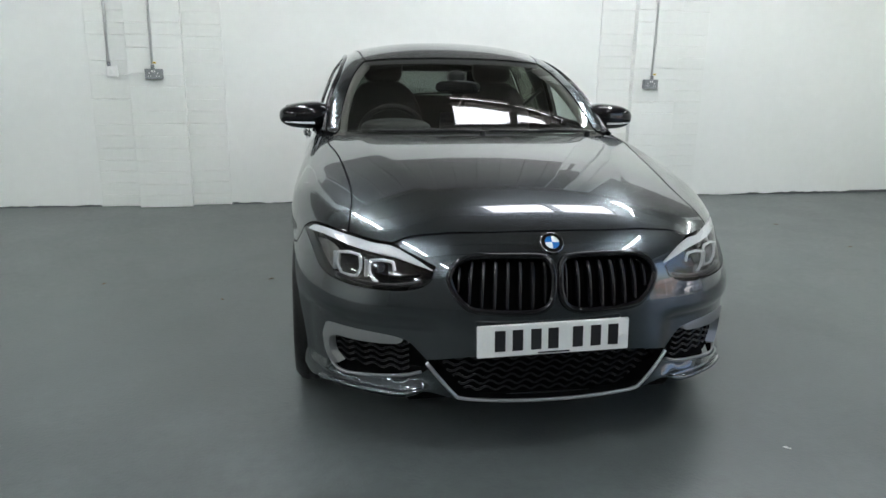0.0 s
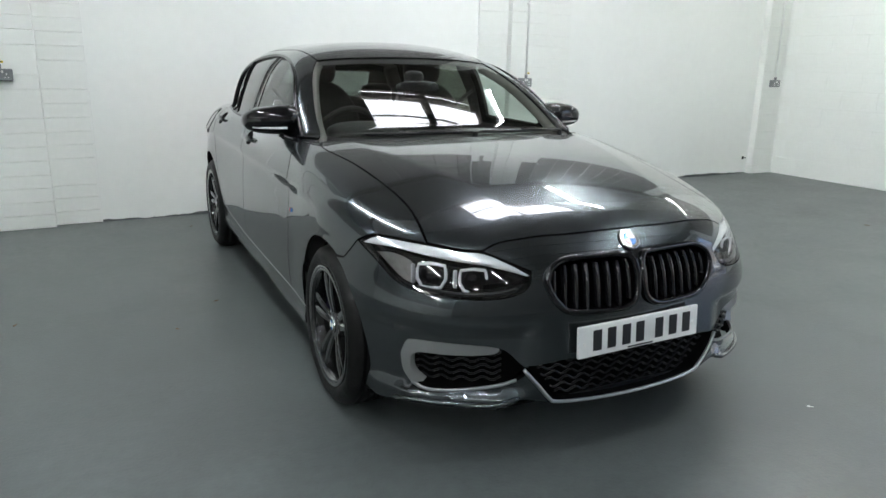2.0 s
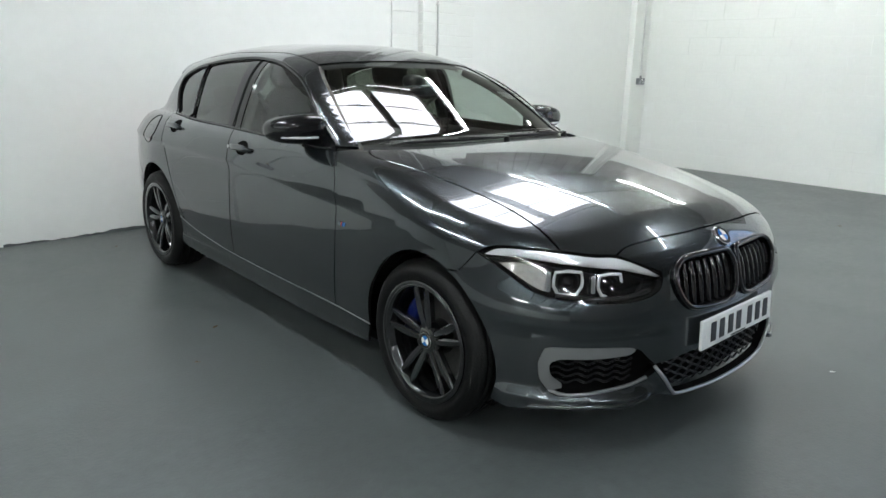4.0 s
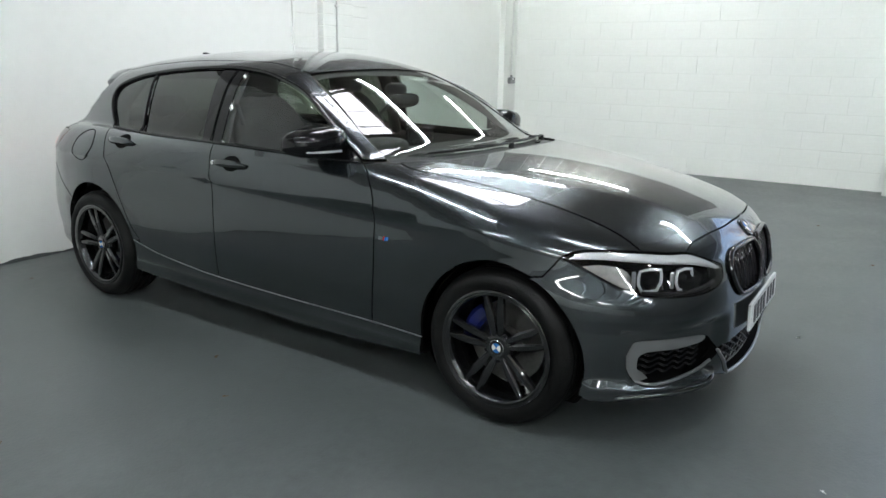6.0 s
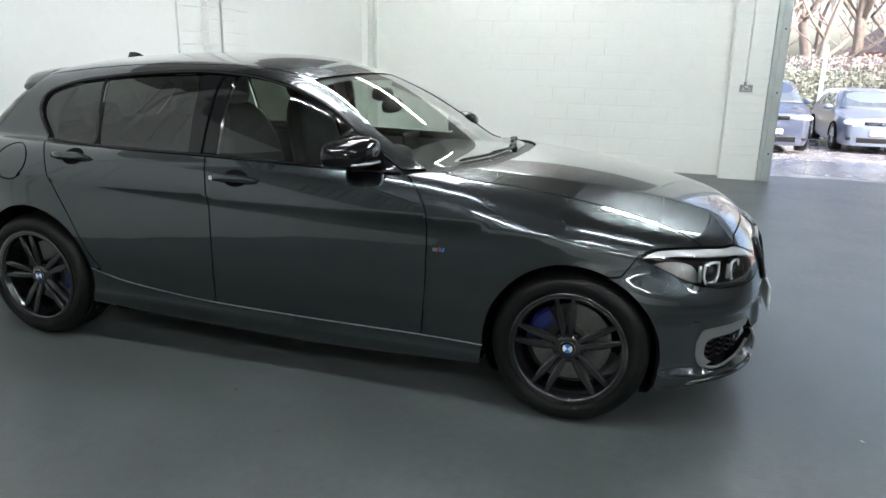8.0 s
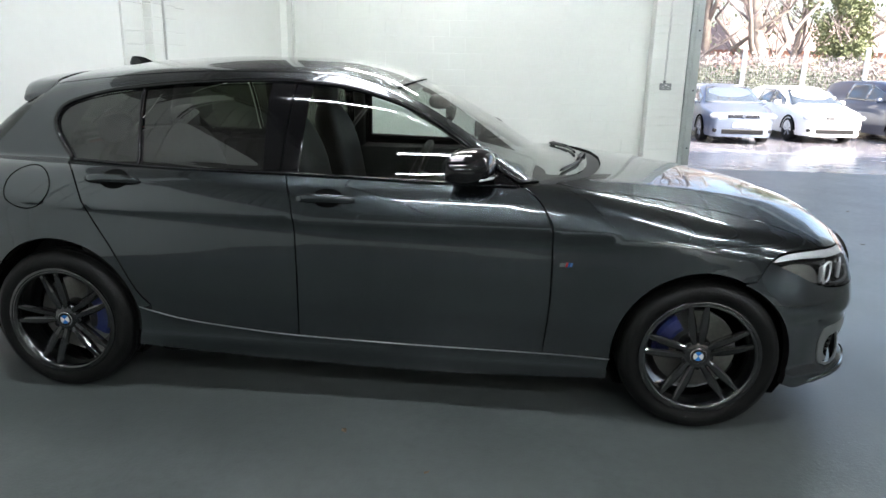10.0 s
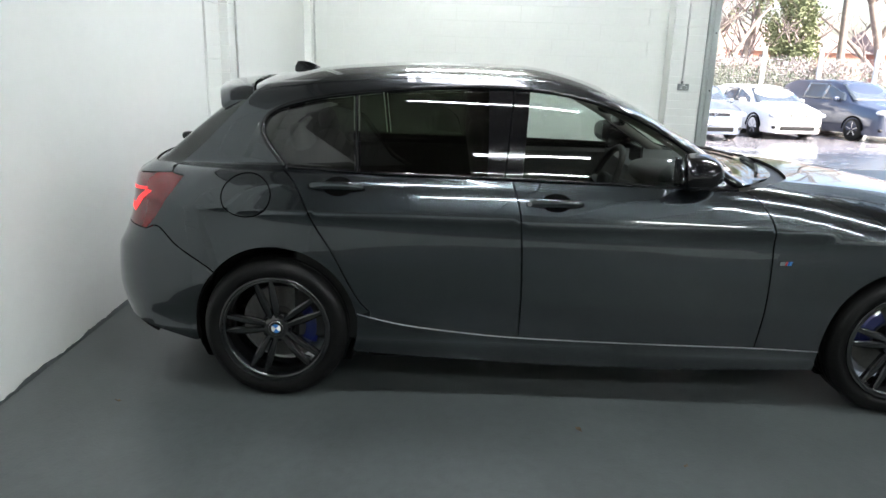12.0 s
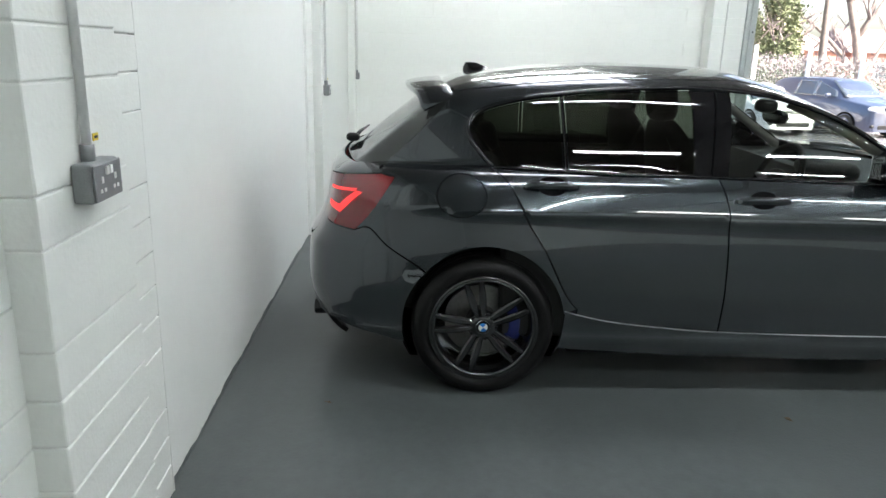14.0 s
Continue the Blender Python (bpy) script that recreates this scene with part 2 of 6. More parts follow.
floor = part("floor", box((LEFT_X, NEAR_Y, -0.2), (WALL_X + 0.25, WALL_Y, 0)), M_FLOOR)
tagged(floor, "grey painted concrete floor with faint scuffs", "floor", kind="structure")
wall_back = part("wall_north", box((LEFT_X - 0.2, WALL_Y, -0.2), (WALL_X + 0.25, WALL_Y + 0.25, CEIL)), M_WALL)
tagged(wall_back, "smooth white painted wall behind the parked car", "wall", kind="structure")
bm = bmesh.new()
add_box(bm, (WALL_X, DOOR_B, -0.2), (WALL_X + 0.25, WALL_Y, CEIL))
add_box(bm, (WALL_X, NEAR_Y, -0.2), (WALL_X + 0.25, DOOR_A, CEIL))
add_box(bm, (WALL_X, DOOR_A, 3.8), (WALL_X + 0.25, DOOR_B, CEIL))
wall_east = tagged(part("wall_east", bm, M_WALL), "white painted block wall with a wide vehicle doorway", "wall", kind="structure")
wall_west = tagged(part("wall_west", box((LEFT_X - 0.2, NEAR_Y, -0.2), (LEFT_X, WALL_Y, CEIL)), M_WALL), "plain white painted wall", "wall", kind="structure")
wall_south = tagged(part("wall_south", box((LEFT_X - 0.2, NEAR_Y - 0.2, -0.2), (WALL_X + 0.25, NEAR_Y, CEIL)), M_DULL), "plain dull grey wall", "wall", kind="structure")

# added ribbed bands above the view, to darken reflections in glass and paint
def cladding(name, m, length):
    c = thing(name, "added dull grey ribbed band, out of view, that darkens reflections", "cladding", m, kind="structure")
    part("sheet", box((0, -0.016, 2.85), (length, -0.002, CEIL - 0.004)), M_REFLBAND, c)
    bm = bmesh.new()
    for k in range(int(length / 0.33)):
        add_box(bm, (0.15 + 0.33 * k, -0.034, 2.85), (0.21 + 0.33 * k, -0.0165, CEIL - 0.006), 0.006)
    part("ribs", bm, M_REFLBAND, c)


cladding("reflection_band_north", pose(LEFT_X, WALL_Y, 0), WALL_X - LEFT_X)
cladding("reflection_band_west", pose(LEFT_X, NEAR_Y, 0, 0, 0, 90), WALL_Y - NEAR_Y - 0.04)
cladding("reflection_band_east", pose(WALL_X, WALL_Y - 0.04, 0, 0, 0, -90), WALL_Y - DOOR_B - 0.65)

# ceiling with roof lights let in
LIGHTS = [(1.3, 4.1, 2.32, 5.5), (2.44, 4.1, 3.45, 5.5)]
bm = bmesh.new()
xs = sorted({LEFT_X - 0.2, WALL_X + 0.25} | {v for l in LIGHTS for v in (l[0], l[2])})
ys = sorted({NEAR_Y - 0.2, WALL_Y + 0.25} | {v for l in LIGHTS for v in (l[1], l[3])})
for x0, x1 in zip(xs, xs[1:]):
    for y0, y1 in zip(ys, ys[1:]):
        cx, cy = (x0 + x1) / 2, (y0 + y1) / 2
        if not any(l[0] < cx < l[2] and l[1] < cy < l[3] for l in LIGHTS):
            add_box(bm, (x0, y0, CEIL), (x1, y1, CEIL + 0.15))
for k in range(12):
    y = NEAR_Y + 0.6 + k * 1.37
    add_box(bm, (LEFT_X, y, CEIL - 0.14), (WALL_X, y + 0.07, CEIL))
tagged(part("ceiling", bm, M_CEIL), "brown sheet ceiling with cross purlins", "ceiling", kind="structure")
for i, (x0, y0, x1, y1) in enumerate(LIGHTS):
    w = thing("window_%d" % (i + 1), "bright translucent roof light sheet", "roof light", pose((x0 + x1) / 2, (y0 + y1) / 2, CEIL + 0.1), kind="structure")
    part("pane", box((x0 - (x0 + x1) / 2, (y0 - y1) / 2, 0), ((x1 - x0) / 2, (y1 - y0) / 2, 0.02)), M_ROOFLIGHT, w)
    for k in range(4):
        y = (y0 - y1) / 2 + (k + 0.5) * (y1 - y0) / 4
        part("glazing_bar", box(((x0 - x1) / 2, y - 0.012, -0.03), ((x1 - x0) / 2, y + 0.012, -0.002)), M_STEEL, w)

# rows of fluorescent battens along y
def batten(x, y, length=1.8, z=3.72, lit=M_TUBE):
    b = thing("strip_light", "lit white fluorescent batten hung under the ceiling", "ceiling light", pose(x, y, z), "strip lights")
    bm = bmesh.new()
    add_box(bm, (-0.05, -length / 2, 0.03), (0.05, length / 2, 0.09), 0.006)
    part("housing", bm, M_WHITEP, b)
    part("tube", tube([(0, -length / 2 + 0.03, 0), (0, length / 2 - 0.03, 0)], 0.03, 10), lit, b, "lit fluorescent tube", True)
    for s in (-1, 1):
        part("hanger", tube([(0, s * length * 0.4, 0.09), (0, s * length * 0.4, CEIL - z)], 0.004, 6), M_STEEL, b)
    return b


# outermost rows get weaker tubes, to balance light across the room
for x, ys in ((-8.6, (1.0, -2.2)), (-4.6, (4.2, 1.0, -2.2, -5.4)), (-0.9, (4.65, 1.4, -1.8, -5.0)), (3.3, (4.65, 1.4)), (6.1, (4.65,))):
    for y in ys:
        batten(x, y, lit=M_DIMTUBE if x < -8 or x > 6 else M_TUBE)


# ---- pilasters of painted block ----
def block_mesh(w, d, h, key, bevel=0.006):
    bm = box((-w / 2, 0, 0), (w / 2, d, h), bevel, 2)
    rnd = random.Random(str(key))
    for v in bm.verts:
        v.co.x += rnd.uniform(-1, 1) * 0.0004
        v.co.y += rnd.uniform(-1, 1) * 0.0008
    me = bpy.data.meshes.new("block")
    bm.to_mesh(me)
    bm.free()
    me.materials.append(M_BLOCK)
    return me


def courses(key, top):
    rnd = random.Random(str(key))
    z = 0.0
    while z < top:
        h = rnd.choice((0.102, 0.108, 0.108, 0.215))
        yield z, min(h, top - z)
        z += h


def pilaster(name, m, width, depth, key, strip=0.0, label=""):
    p = thing(name, label, "pilaster", m, kind="structure")
    part("mortar", box((-width / 2 + 0.006, 0.006, 0), (width / 2 - 0.006, depth, CEIL - 0.005)), M_BLOCK, p)
    for z, h in courses(key, 3.2):
        shared("block", block_mesh(width, depth, h - 0.003, (key, round(z, 3)), 0.0045), p, pose(0, 0, z + 0.0025))
    part("pier_head", box((-width / 2, 0, 3.2), (width / 2, depth, CEIL - 0.002), 0.004), M_BLOCK, p)
    if strip:
        for s in (-1, 1):
            x = s * (width / 2 + strip / 2)
            for z, h in courses(key + s, 3.2):
                shared("block", block_mesh(strip, 0.016, h - 0.003, (key, s, round(z, 3)), 0.0035), p, pose(x, depth - 0.018, z + 0.0025))
    return p


P_LAB = "white painted block pilaster with raised brick courses"
pilaster("pilaster_1", pose(-1.345, WALL_Y - 0.092, 0), 0.455, 0.09, 11, 0.33, P_LAB)
pilaster("pilaster_2", pose(3.30, WALL_Y - 0.092, 0), 0.455, 0.09, 23, 0.33, P_LAB)
pilaster("pilaster_3", pose(WALL_X - 0.20, WALL_Y - 0.092, 0), 0.37, 0.09, 31, 0.0, "white painted block pilaster in the room's corner")
pilaster("pilaster_4", pose(WALL_X - 0.285, 1.635, 0, 0, 0, -90), 0.45, 0.28, 37, 0.0, "white painted block pier beside the doorway")

# coursed blockwork on the east wall
def wall_blocks():
    meshes = [block_mesh(0.4394, 0.014, 0.2143, 100 + k, 0.0018) for k in range(6)]
    half = block_mesh(0.2194, 0.014, 0.2143, 99, 0.0018)
    rnd = random.Random(5)
    for row in range(12):
        y = 1.90 + (0.22 if row % 2 else 0.0)
        z = row * 0.215
        if row % 2:
            shared("block", half, wall_east, pose(WALL_X - 0.012, 1.90 + 0.107, z, 0, 0, -90))
        while y + 0.44 < WALL_Y:
            shared("block", rnd.choice(meshes), wall_east, pose(WALL_X - 0.012 + rnd.uniform(-0.001, 0.001), y + 0.22, z, 0, 0, -90))
            y += 0.44


# ---- electrics on the walls ----
def socket(m, label):
    s = thing("wall_socket", label, "socket", m, "metal clad sockets")
    part("back_box", box((-0.073, -0.045, -0.043), (0.073, 0, 0.043), 0.007, 2), M_SOCKET, s)
    part("face_plate", box((-0.070, -0.050, -0.040), (0.070, -0.0452, 0.040), 0.002), M_SOCKET, s)
    for x in (-0.034, 0.034):
        bm = bmesh.new()
        for a, b, c, d in ((-0.004, 0.004, -0.002, 0.012), (-0.014, -0.006, -0.022, -0.014), (0.006, 0.014, -0.022, -0.014)):
            add_box(bm, (x + a, -0.052, c), (x + b, -0.0502, d))
        part("outlet", bm, M_WHITEP, s, "white outlet insert")
    for x in (-0.010, 0.010):
        part("switch", box((x - 0.006, -0.055, 0.014), (x + 0.006, -0.0502, 0.032), 0.001), M_WHITEP, s, "white rocker switch")
    return s


def conduit(x, y, z0, rz=0, bracket=1.9):
    c = thing("conduit", "white painted metal conduit running up the wall", "conduit", pose(x, y, 0, 0, 0, rz), "conduits")
    part("pipe", tube([(0, -0.014, z0), (0, -0.014, CEIL - 0.01)], 0.0105, 12), M_CONDUIT, c, "", True)
    part("coupler", tube([(0, -0.014, z0 - 0.002), (0, -0.014, z0 + 0.035)], 0.0155, 12), M_SOCKET, c, "grey gland", True)
    for k in range(2):
        part("saddle", box((-0.024, -0.028, bracket + k * 1.2), (0.024, 0, bracket + 0.016 + k * 1.2), 0.004), M_CONDUIT, c)
    return c


def yellow_tag(m):
    t = thing("warning_label", "small yellow warning sticker on the conduit", "label", m)
    part("sticker", box((-0.013, -0.002, -0.008), (0.013, 0, 0.008)), M_YELLOW, t)
    part("print", box((-0.008, -0.003, -0.003), (0.008, -0.0022, 0.003)), M_INK, t)


PF = WALL_Y - 0.092
socket(pose(-1.355, PF, 1.175), "grey metal clad double socket on a pilaster")
conduit(-1.365, PF, 1.218)
yellow_tag(pose(-1.346, PF - 0.025, 1.268))
socket(pose(3.24, PF, 1.14), "grey metal clad double socket on a pilaster")
conduit(3.26, PF, 1.183)
yellow_tag(pose(3.279, PF - 0.025, 1.232))
socket(pose(7.03, PF, 1.14), "grey metal clad double socket in the room's corner")
conduit(7.045, PF, 1.183)
socket(pose(WALL_X - 0.285, 1.66, 1.14, 0, 0, -90), "grey metal clad double socket on the door pier")
conduit(WALL_X - 0.285, 1.675, 1.183, -90)
sw = thing("wall_switch", "white square switch box on the brick strip", "switch", pose(-1.71, WALL_Y - 0.02, 1.19))
part("box", box((-0.045, -0.04, -0.045), (0.045, 0, 0.045), 0.006, 2), M_WHITEP, sw)
part("rocker", box((-0.014, -0.047, -0.018), (0.014, -0.0402, 0.018), 0.003), M_CONDUIT, sw)
c = conduit(-1.735, WALL_Y - 0.018, 1.235)
hook = thing("wall_fixing", "small dark rusty wall fixing low on the wall", "fixing", pose(6.75, WALL_Y, 0.2))
part("plate", box((-0.012, -0.012, -0.02), (0.012, 0, 0.02), 0.002), M_SATIN, hook)
part("stud", tube([(0, -0.012, 0), (0, -0.05, 0.004)], 0.006, 8), M_SATIN, hook, "", True)

# board edges of the smooth wall panels
for x in (-0.79, 2.74):
    t = thing("trim", "thin white joint strip where plasterboard meets brick", "trim", pose(x, WALL_Y, 0), kind="structure")
    part("strip", box((-0.006, -0.021, 0), (0.006, 0, CEIL - 0.003), 0.002), M_WALL, t)
t = thing("trim", "thin grey joint strip in the room's corner", "trim", pose(WALL_X, WALL_Y, 0), kind="structure")
part("strip", box((-0.022, -0.1, 0), (-0.012, -0.09, CEIL - 0.003)), M_WALL, t)

# steel frame and shutter guide of the doorway
d = thing("door_1", "grey steel shutter guide framing the open vehicle doorway", "door frame", pose(WALL_X - 0.285, 1.30, 0), kind="structure")
part("guide", box((-0.02, 0, 0), (0.55, 0.105, 3.8), 0.006), M_STEEL, d)
part("guide_lip", box((-0.045, -0.035, 0), (-0.022, 0.05, 3.8), 0.004), M_STEEL, d)
part("guide_channel", box((0.05, -0.06, 0), (0.12, -0.002, 3.8), 0.004), M_STEEL, d)
for k in range(5):
    part("bolt", tube([(-0.046, 0.005, 0.35 + 0.75 * k), (-0.052, 0.005, 0.35 + 0.75 * k)], 0.011, 8), M_SATIN, d)
d2 = thing("door_2", "grey steel shutter box over the vehicle doorway", "shutter", pose(WALL_X - 0.285, DOOR_A, 3.8), kind="structure")
part("shutter_box", box((0, -0.1, -0.02), (0.28, DOOR_B - DOOR_A + 0.1, 0.45), 0.01), M_STEEL, d2)

# ragged edge of floor paint at the wall's foot
def paint_edge(name, x0, x1, y, key):
    rnd = random.Random(str(key))
    bm = bmesh.new()
    n = int((x1 - x0) / 0.025)
    h = 0.012
    lo, hi = [], []
    for k in range(n + 1):
        h = min(max(h + rnd.uniform(-0.006, 0.006), 0.003), 0.028)
        x = x0 + (x1 - x0) * k / n
        lo.append((bm.verts.new((x, y, 0)), bm.verts.new((x, y - 0.003, 0))))
        hi.append((bm.verts.new((x, y, h)), bm.verts.new((x, y - 0.003, h))))
    for k in range(n):
        bm.faces.new((lo[k][1], lo[k + 1][1], hi[k + 1][1], hi[k][1]))
        bm.faces.new((hi[k][1], hi[k + 1][1], hi[k + 1][0], hi[k][0]))
    return tagged(part(name, bm, M_FLOOR), "ragged grey floor paint lapping the wall's foot", "paint edge", kind="structure")


paint_edge("baseboard", -0.79, 2.72, WALL_Y - 0.001, 3)
paint_edge("baseboard", 3.86, 6.82, WALL_Y - 0.001, 4)
paint_edge("baseboard", -6.5, -1.92, WALL_Y - 0.001, 5)


# bits blown in from the yard
M_DEAD = material("dead_leaf", (0.17, 0.11, 0.065), 0.8, 0, 0, 0.3, 60)
M_CHIP = material("pale_chip", (0.6, 0.6, 0.58), 0.7)


def leaf_bit(x, y, size, key, mat, label):
    rnd = random.Random(str(key))
    t = thing("dead_leaf" if mat is M_DEAD else "paint_chip", label, "litter", pose(x, y, 0.001, 0, 0, rnd.uniform(0, 360)), "litter on the floor")
    bm = bmesh.new()
    top, n = [], 9
    for k in range(n):
        a = 2 * math.pi * k / n
        r = size * rnd.uniform(0.7, 1.15) * (1.0 if k % 2 else 0.75)
        top.append(bm.verts.new((r * math.cos(a), 0.6 * r * math.sin(a), 0.002 + 0.35 * size * abs(math.sin(a)) * rnd.uniform(0.4, 1))))
    c0 = bm.verts.new((0, 0, 0.001))
    c1 = bm.verts.new((0, 0, 0.003))
    for k in range(n):
        bm.faces.new((c1, top[k], top[(k + 1) % n]))
        bm.faces.new((c0, top[(k + 1) % n], top[k]))
    part("blade", bm, mat, t, "", True)
    part("stalk", tube([(0, 0, 0.003), (size * 1.2, 0.004, 0.004)], 0.0015, 5), mat, t)


for i, (x, y, r) in enumerate(((3.9, 5.39, 0.03), (3.99, 4.61, 0.025), (-0.31, 4.35, 0.028), (-0.57, 3.99, 0.02), (-1.29, 4.37, 0.025), (3.48, 1.79, 0.025),
                               (4.73, 2.27, 0.025), (3.24, 0.7, 0.025), (4.67, 0.17, 0.025), (-0.16, 6.3, 0.022), (5.2, 4.1, 0.03), (5.0, 3.2, 0.025))):
    leaf_bit(x, y, r * 0.72, i, M_DEAD, "small curled brown leaf on the grey floor")
leaf_bit(1.6, 2.05, 0.014, 50, M_CHIP, "small pale chip on the grey floor")
leaf_bit(0.1, 1.79, 0.012, 51, M_CHIP, "small pale chip on the grey floor")


# ---- the car's shape, as smooth fields (negative inside) ----
from mathutils import geometry


def knots(xs, ys):
    """A smooth curve through knots (cubic Hermite, no overshoot)."""
    xs, ys = np.array(xs, float), np.array(ys, float)
    h, d = np.diff(xs), np.diff(ys) / np.diff(xs)
    m = np.zeros(len(xs))
    for i in range(1, len(xs) - 1):
        if d[i - 1] * d[i] > 0:
            w1, w2 = 2 * h[i] + h[i - 1], h[i] + 2 * h[i - 1]
            m[i] = (w1 + w2) / (w1 / d[i - 1] + w2 / d[i])
    m[0], m[-1] = d[0], d[-1]

    def f(x):
        x = np.asarray(x, float)
        i = np.clip(np.searchsorted(xs, x) - 1, 0, len(xs) - 2)
        t = (x - xs[i]) / h[i]
        tc = np.clip(t, 0, 1)
        v = (ys[i] * (1 + 2 * tc) * (1 - tc) ** 2 + ys[i + 1] * tc ** 2 * (3 - 2 * tc)
             + h[i] * (m[i] * tc * (1 - tc) ** 2 - m[i + 1] * tc ** 2 * (1 - tc)))
        return v + (t - tc) * h[i] * np.where(t > 1, m[-1], m[0])
    return f


def smax(a, b, k):
    h = np.maximum(k - np.abs(a - b), 0) / k
    return np.maximum(a, b) + h * h * k / 4


def smin(a, b, k):
    return -smax(-a, -b, k)


def ease(a, b, x):
    t = np.clip((x - a) / (b - a), 0, 1)
    return t * t * (3 - 2 * t)


# car frame: x across, y from the front axle to the rear, z up
plan_w = knots([-0.8, -0.5, -0.25, 0.0, 0.3, 0.65, 1.2, 1.8, 2.3, 2.69, 3.0, 3.2, 3.4, 3.6],
               [0.80, 0.862, 0.878, 0.885, 0.880, 0.868, 0.866, 0.868, 0.876, 0.885, 0.856, 0.812, 0.750, 0.68])
below = knots([-0.66, -0.63, -0.60, -0.565, -0.53, -0.45, -0.34, -0.22, -0.12, -0.05, -0.018, 0.0],
              [-0.05, -0.024, -0.014, -0.009, -0.012, -0.004, 0.003, 0.000, -0.006, -0.012, -0.009, 0.0])
front_z = knots([0.05, 0.13, 0.2, 0.28, 0.38, 0.5, 0.6, 0.68, 0.74, 0.80],
                [-0.70, -0.745, -0.765, -0.775, -0.785, -0.778, -0.762, -0.74, -0.712, -0.66])
rear_z = knots([0.12, 0.2, 0.3, 0.45, 0.60, 0.68, 0.78, 0.95, 1.1],
               [3.31, 3.42, 3.495, 3.53, 3.522, 3.482, 3.442, 3.41, 3.37])
hood_z = knots([-0.80, -0.70, -0.62, -0.5, -0.3, 0.0, 0.3, 0.55, 0.9, 1.8, 2.7, 3.5],
               [0.70, 0.766, 0.806, 0.850, 0.904, 0.957, 0.988, 1.0, 1.003, 1.005, 1.01, 0.99])
hood_c = knots([-0.8, -0.3, 0.2, 0.7, 1.5, 3.5], [0.16, 0.143, 0.098, 0.040, 0.03, 0.03])
glass_w = knots([0.4, 0.8, 1.2, 1.7, 2.2, 2.68, 3.0, 3.3], [0.70, 0.762, 0.785, 0.787, 0.765, 0.715, 0.665, 0.60])
roof_z = knots([0.9, 1.15, 1.377, 1.644, 2.04, 2.436, 2.7, 3.02, 3.3],
               [1.326, 1.375, 1.412, 1.434, 1.440, 1.418, 1.386, 1.332, 1.27])


def lower_body(x, y, z):
    a = np.sqrt(x * x + 1e-8)
    zc = 0.781 + 0.021 * y
    t = z - zc
    fade = ease(0.05, 0.75, y) * (1 - 0.6 * ease(2.4, 3.2, y))
    lean = np.where(t > 0, -0.24 * t - 0.85 * t * t, below(np.minimum(t, 0)))
    soft = np.where(t > 0, -0.30 * t - 0.9 * t * t, np.where(t > -0.30, -0.05 * t * t, below(np.minimum(t, 0)) - 0.0005))
    tuck = 0.28 * np.maximum(t, 0) * ease(2.1, 2.9, y)
    nose = (0.25 + 0.30 * ease(0.52, 0.70, z)) * np.maximum(-0.35 - y, 0) ** 2
    side = a - (plan_w(y) - nose - tuck + soft + (lean - soft) * fade)
    flare = np.exp(-((y / 0.42) ** 2)) * 0.010 + np.exp(-(((y - 2.69) / 0.45) ** 2)) * 0.014
    side = side - flare * np.exp(-(((z - 0.62) / 0.16) ** 2))
    front = front_z(z) + 0.25 * a ** 2 + (0.50 + 0.35 * ease(0.52, 0.70, z)) * a ** 6 - y
    rear = y - (rear_z(z) - 0.10 * a ** 2 - 0.19 * a ** 4)
    fold = 0.335 + 0.26 * ease(-0.75, 0.6, y)
    over = a - fold
    drop = 0.5 * (over + np.sqrt(over * over + 0.00008)) * 0.105
    top = z - (hood_z(y) - hood_c(y) * a ** 2 - drop * (1 - ease(0.5, 0.9, y)))
    # recess round the corner intakes, and the blade under them
    corner = ease(0.37, 0.47, a) * ease(-0.28, -0.42, y)
    recess = 0.024 * ease(0.500, 0.455, z) * ease(0.245, 0.275, z) * corner
    blade = 0.013 * np.exp(-(((z - 0.232) / 0.017) ** 2)) * ease(0.42, 0.50, a) * ease(-0.45, -0.56, y)
    front, side = front + recess - blade, side + recess - blade
    body = smax(side, front, 0.16)
    body = smax(body, rear, 0.14)
    body = smax(body, top, 0.075 + 0.03 * ease(0.5, 0.0, y))
    return smax(body, 0.13 - z, 0.03)


def cabin(x, y, z):
    a = np.sqrt(x * x + 1e-8)
    d = z - 0.97
    side = a - (glass_w(y) - 0.26 * d - 0.38 * np.maximum(d, 0) ** 2)
    sy = y - 0.7925 - 0.25 * a * a
    screen = (z - (1.108 + 0.60 * sy - 0.10 * sy * sy)) * 0.865
    roof = z - (roof_z(y) - 0.14 * a ** 2 - 0.20 * a ** 4)
    hatch = (y - (3.325 - 0.20 * a * a - (z - 0.987) * 1.12 - 0.30 * (z - 0.987) ** 2)) * 0.67
    c = smax(side, screen, 0.05)
    c = smax(c, roof, 0.10)
    c = smax(c, hatch, 0.06)
    return smax(c, 0.93 - z, 0.02)


def car_field(x, y, z):
    return smin(lower_body(x, y, z), cabin(x, y, z), 0.025)


AXIS = 0.15  # y of the upright axis round which the front is unrolled


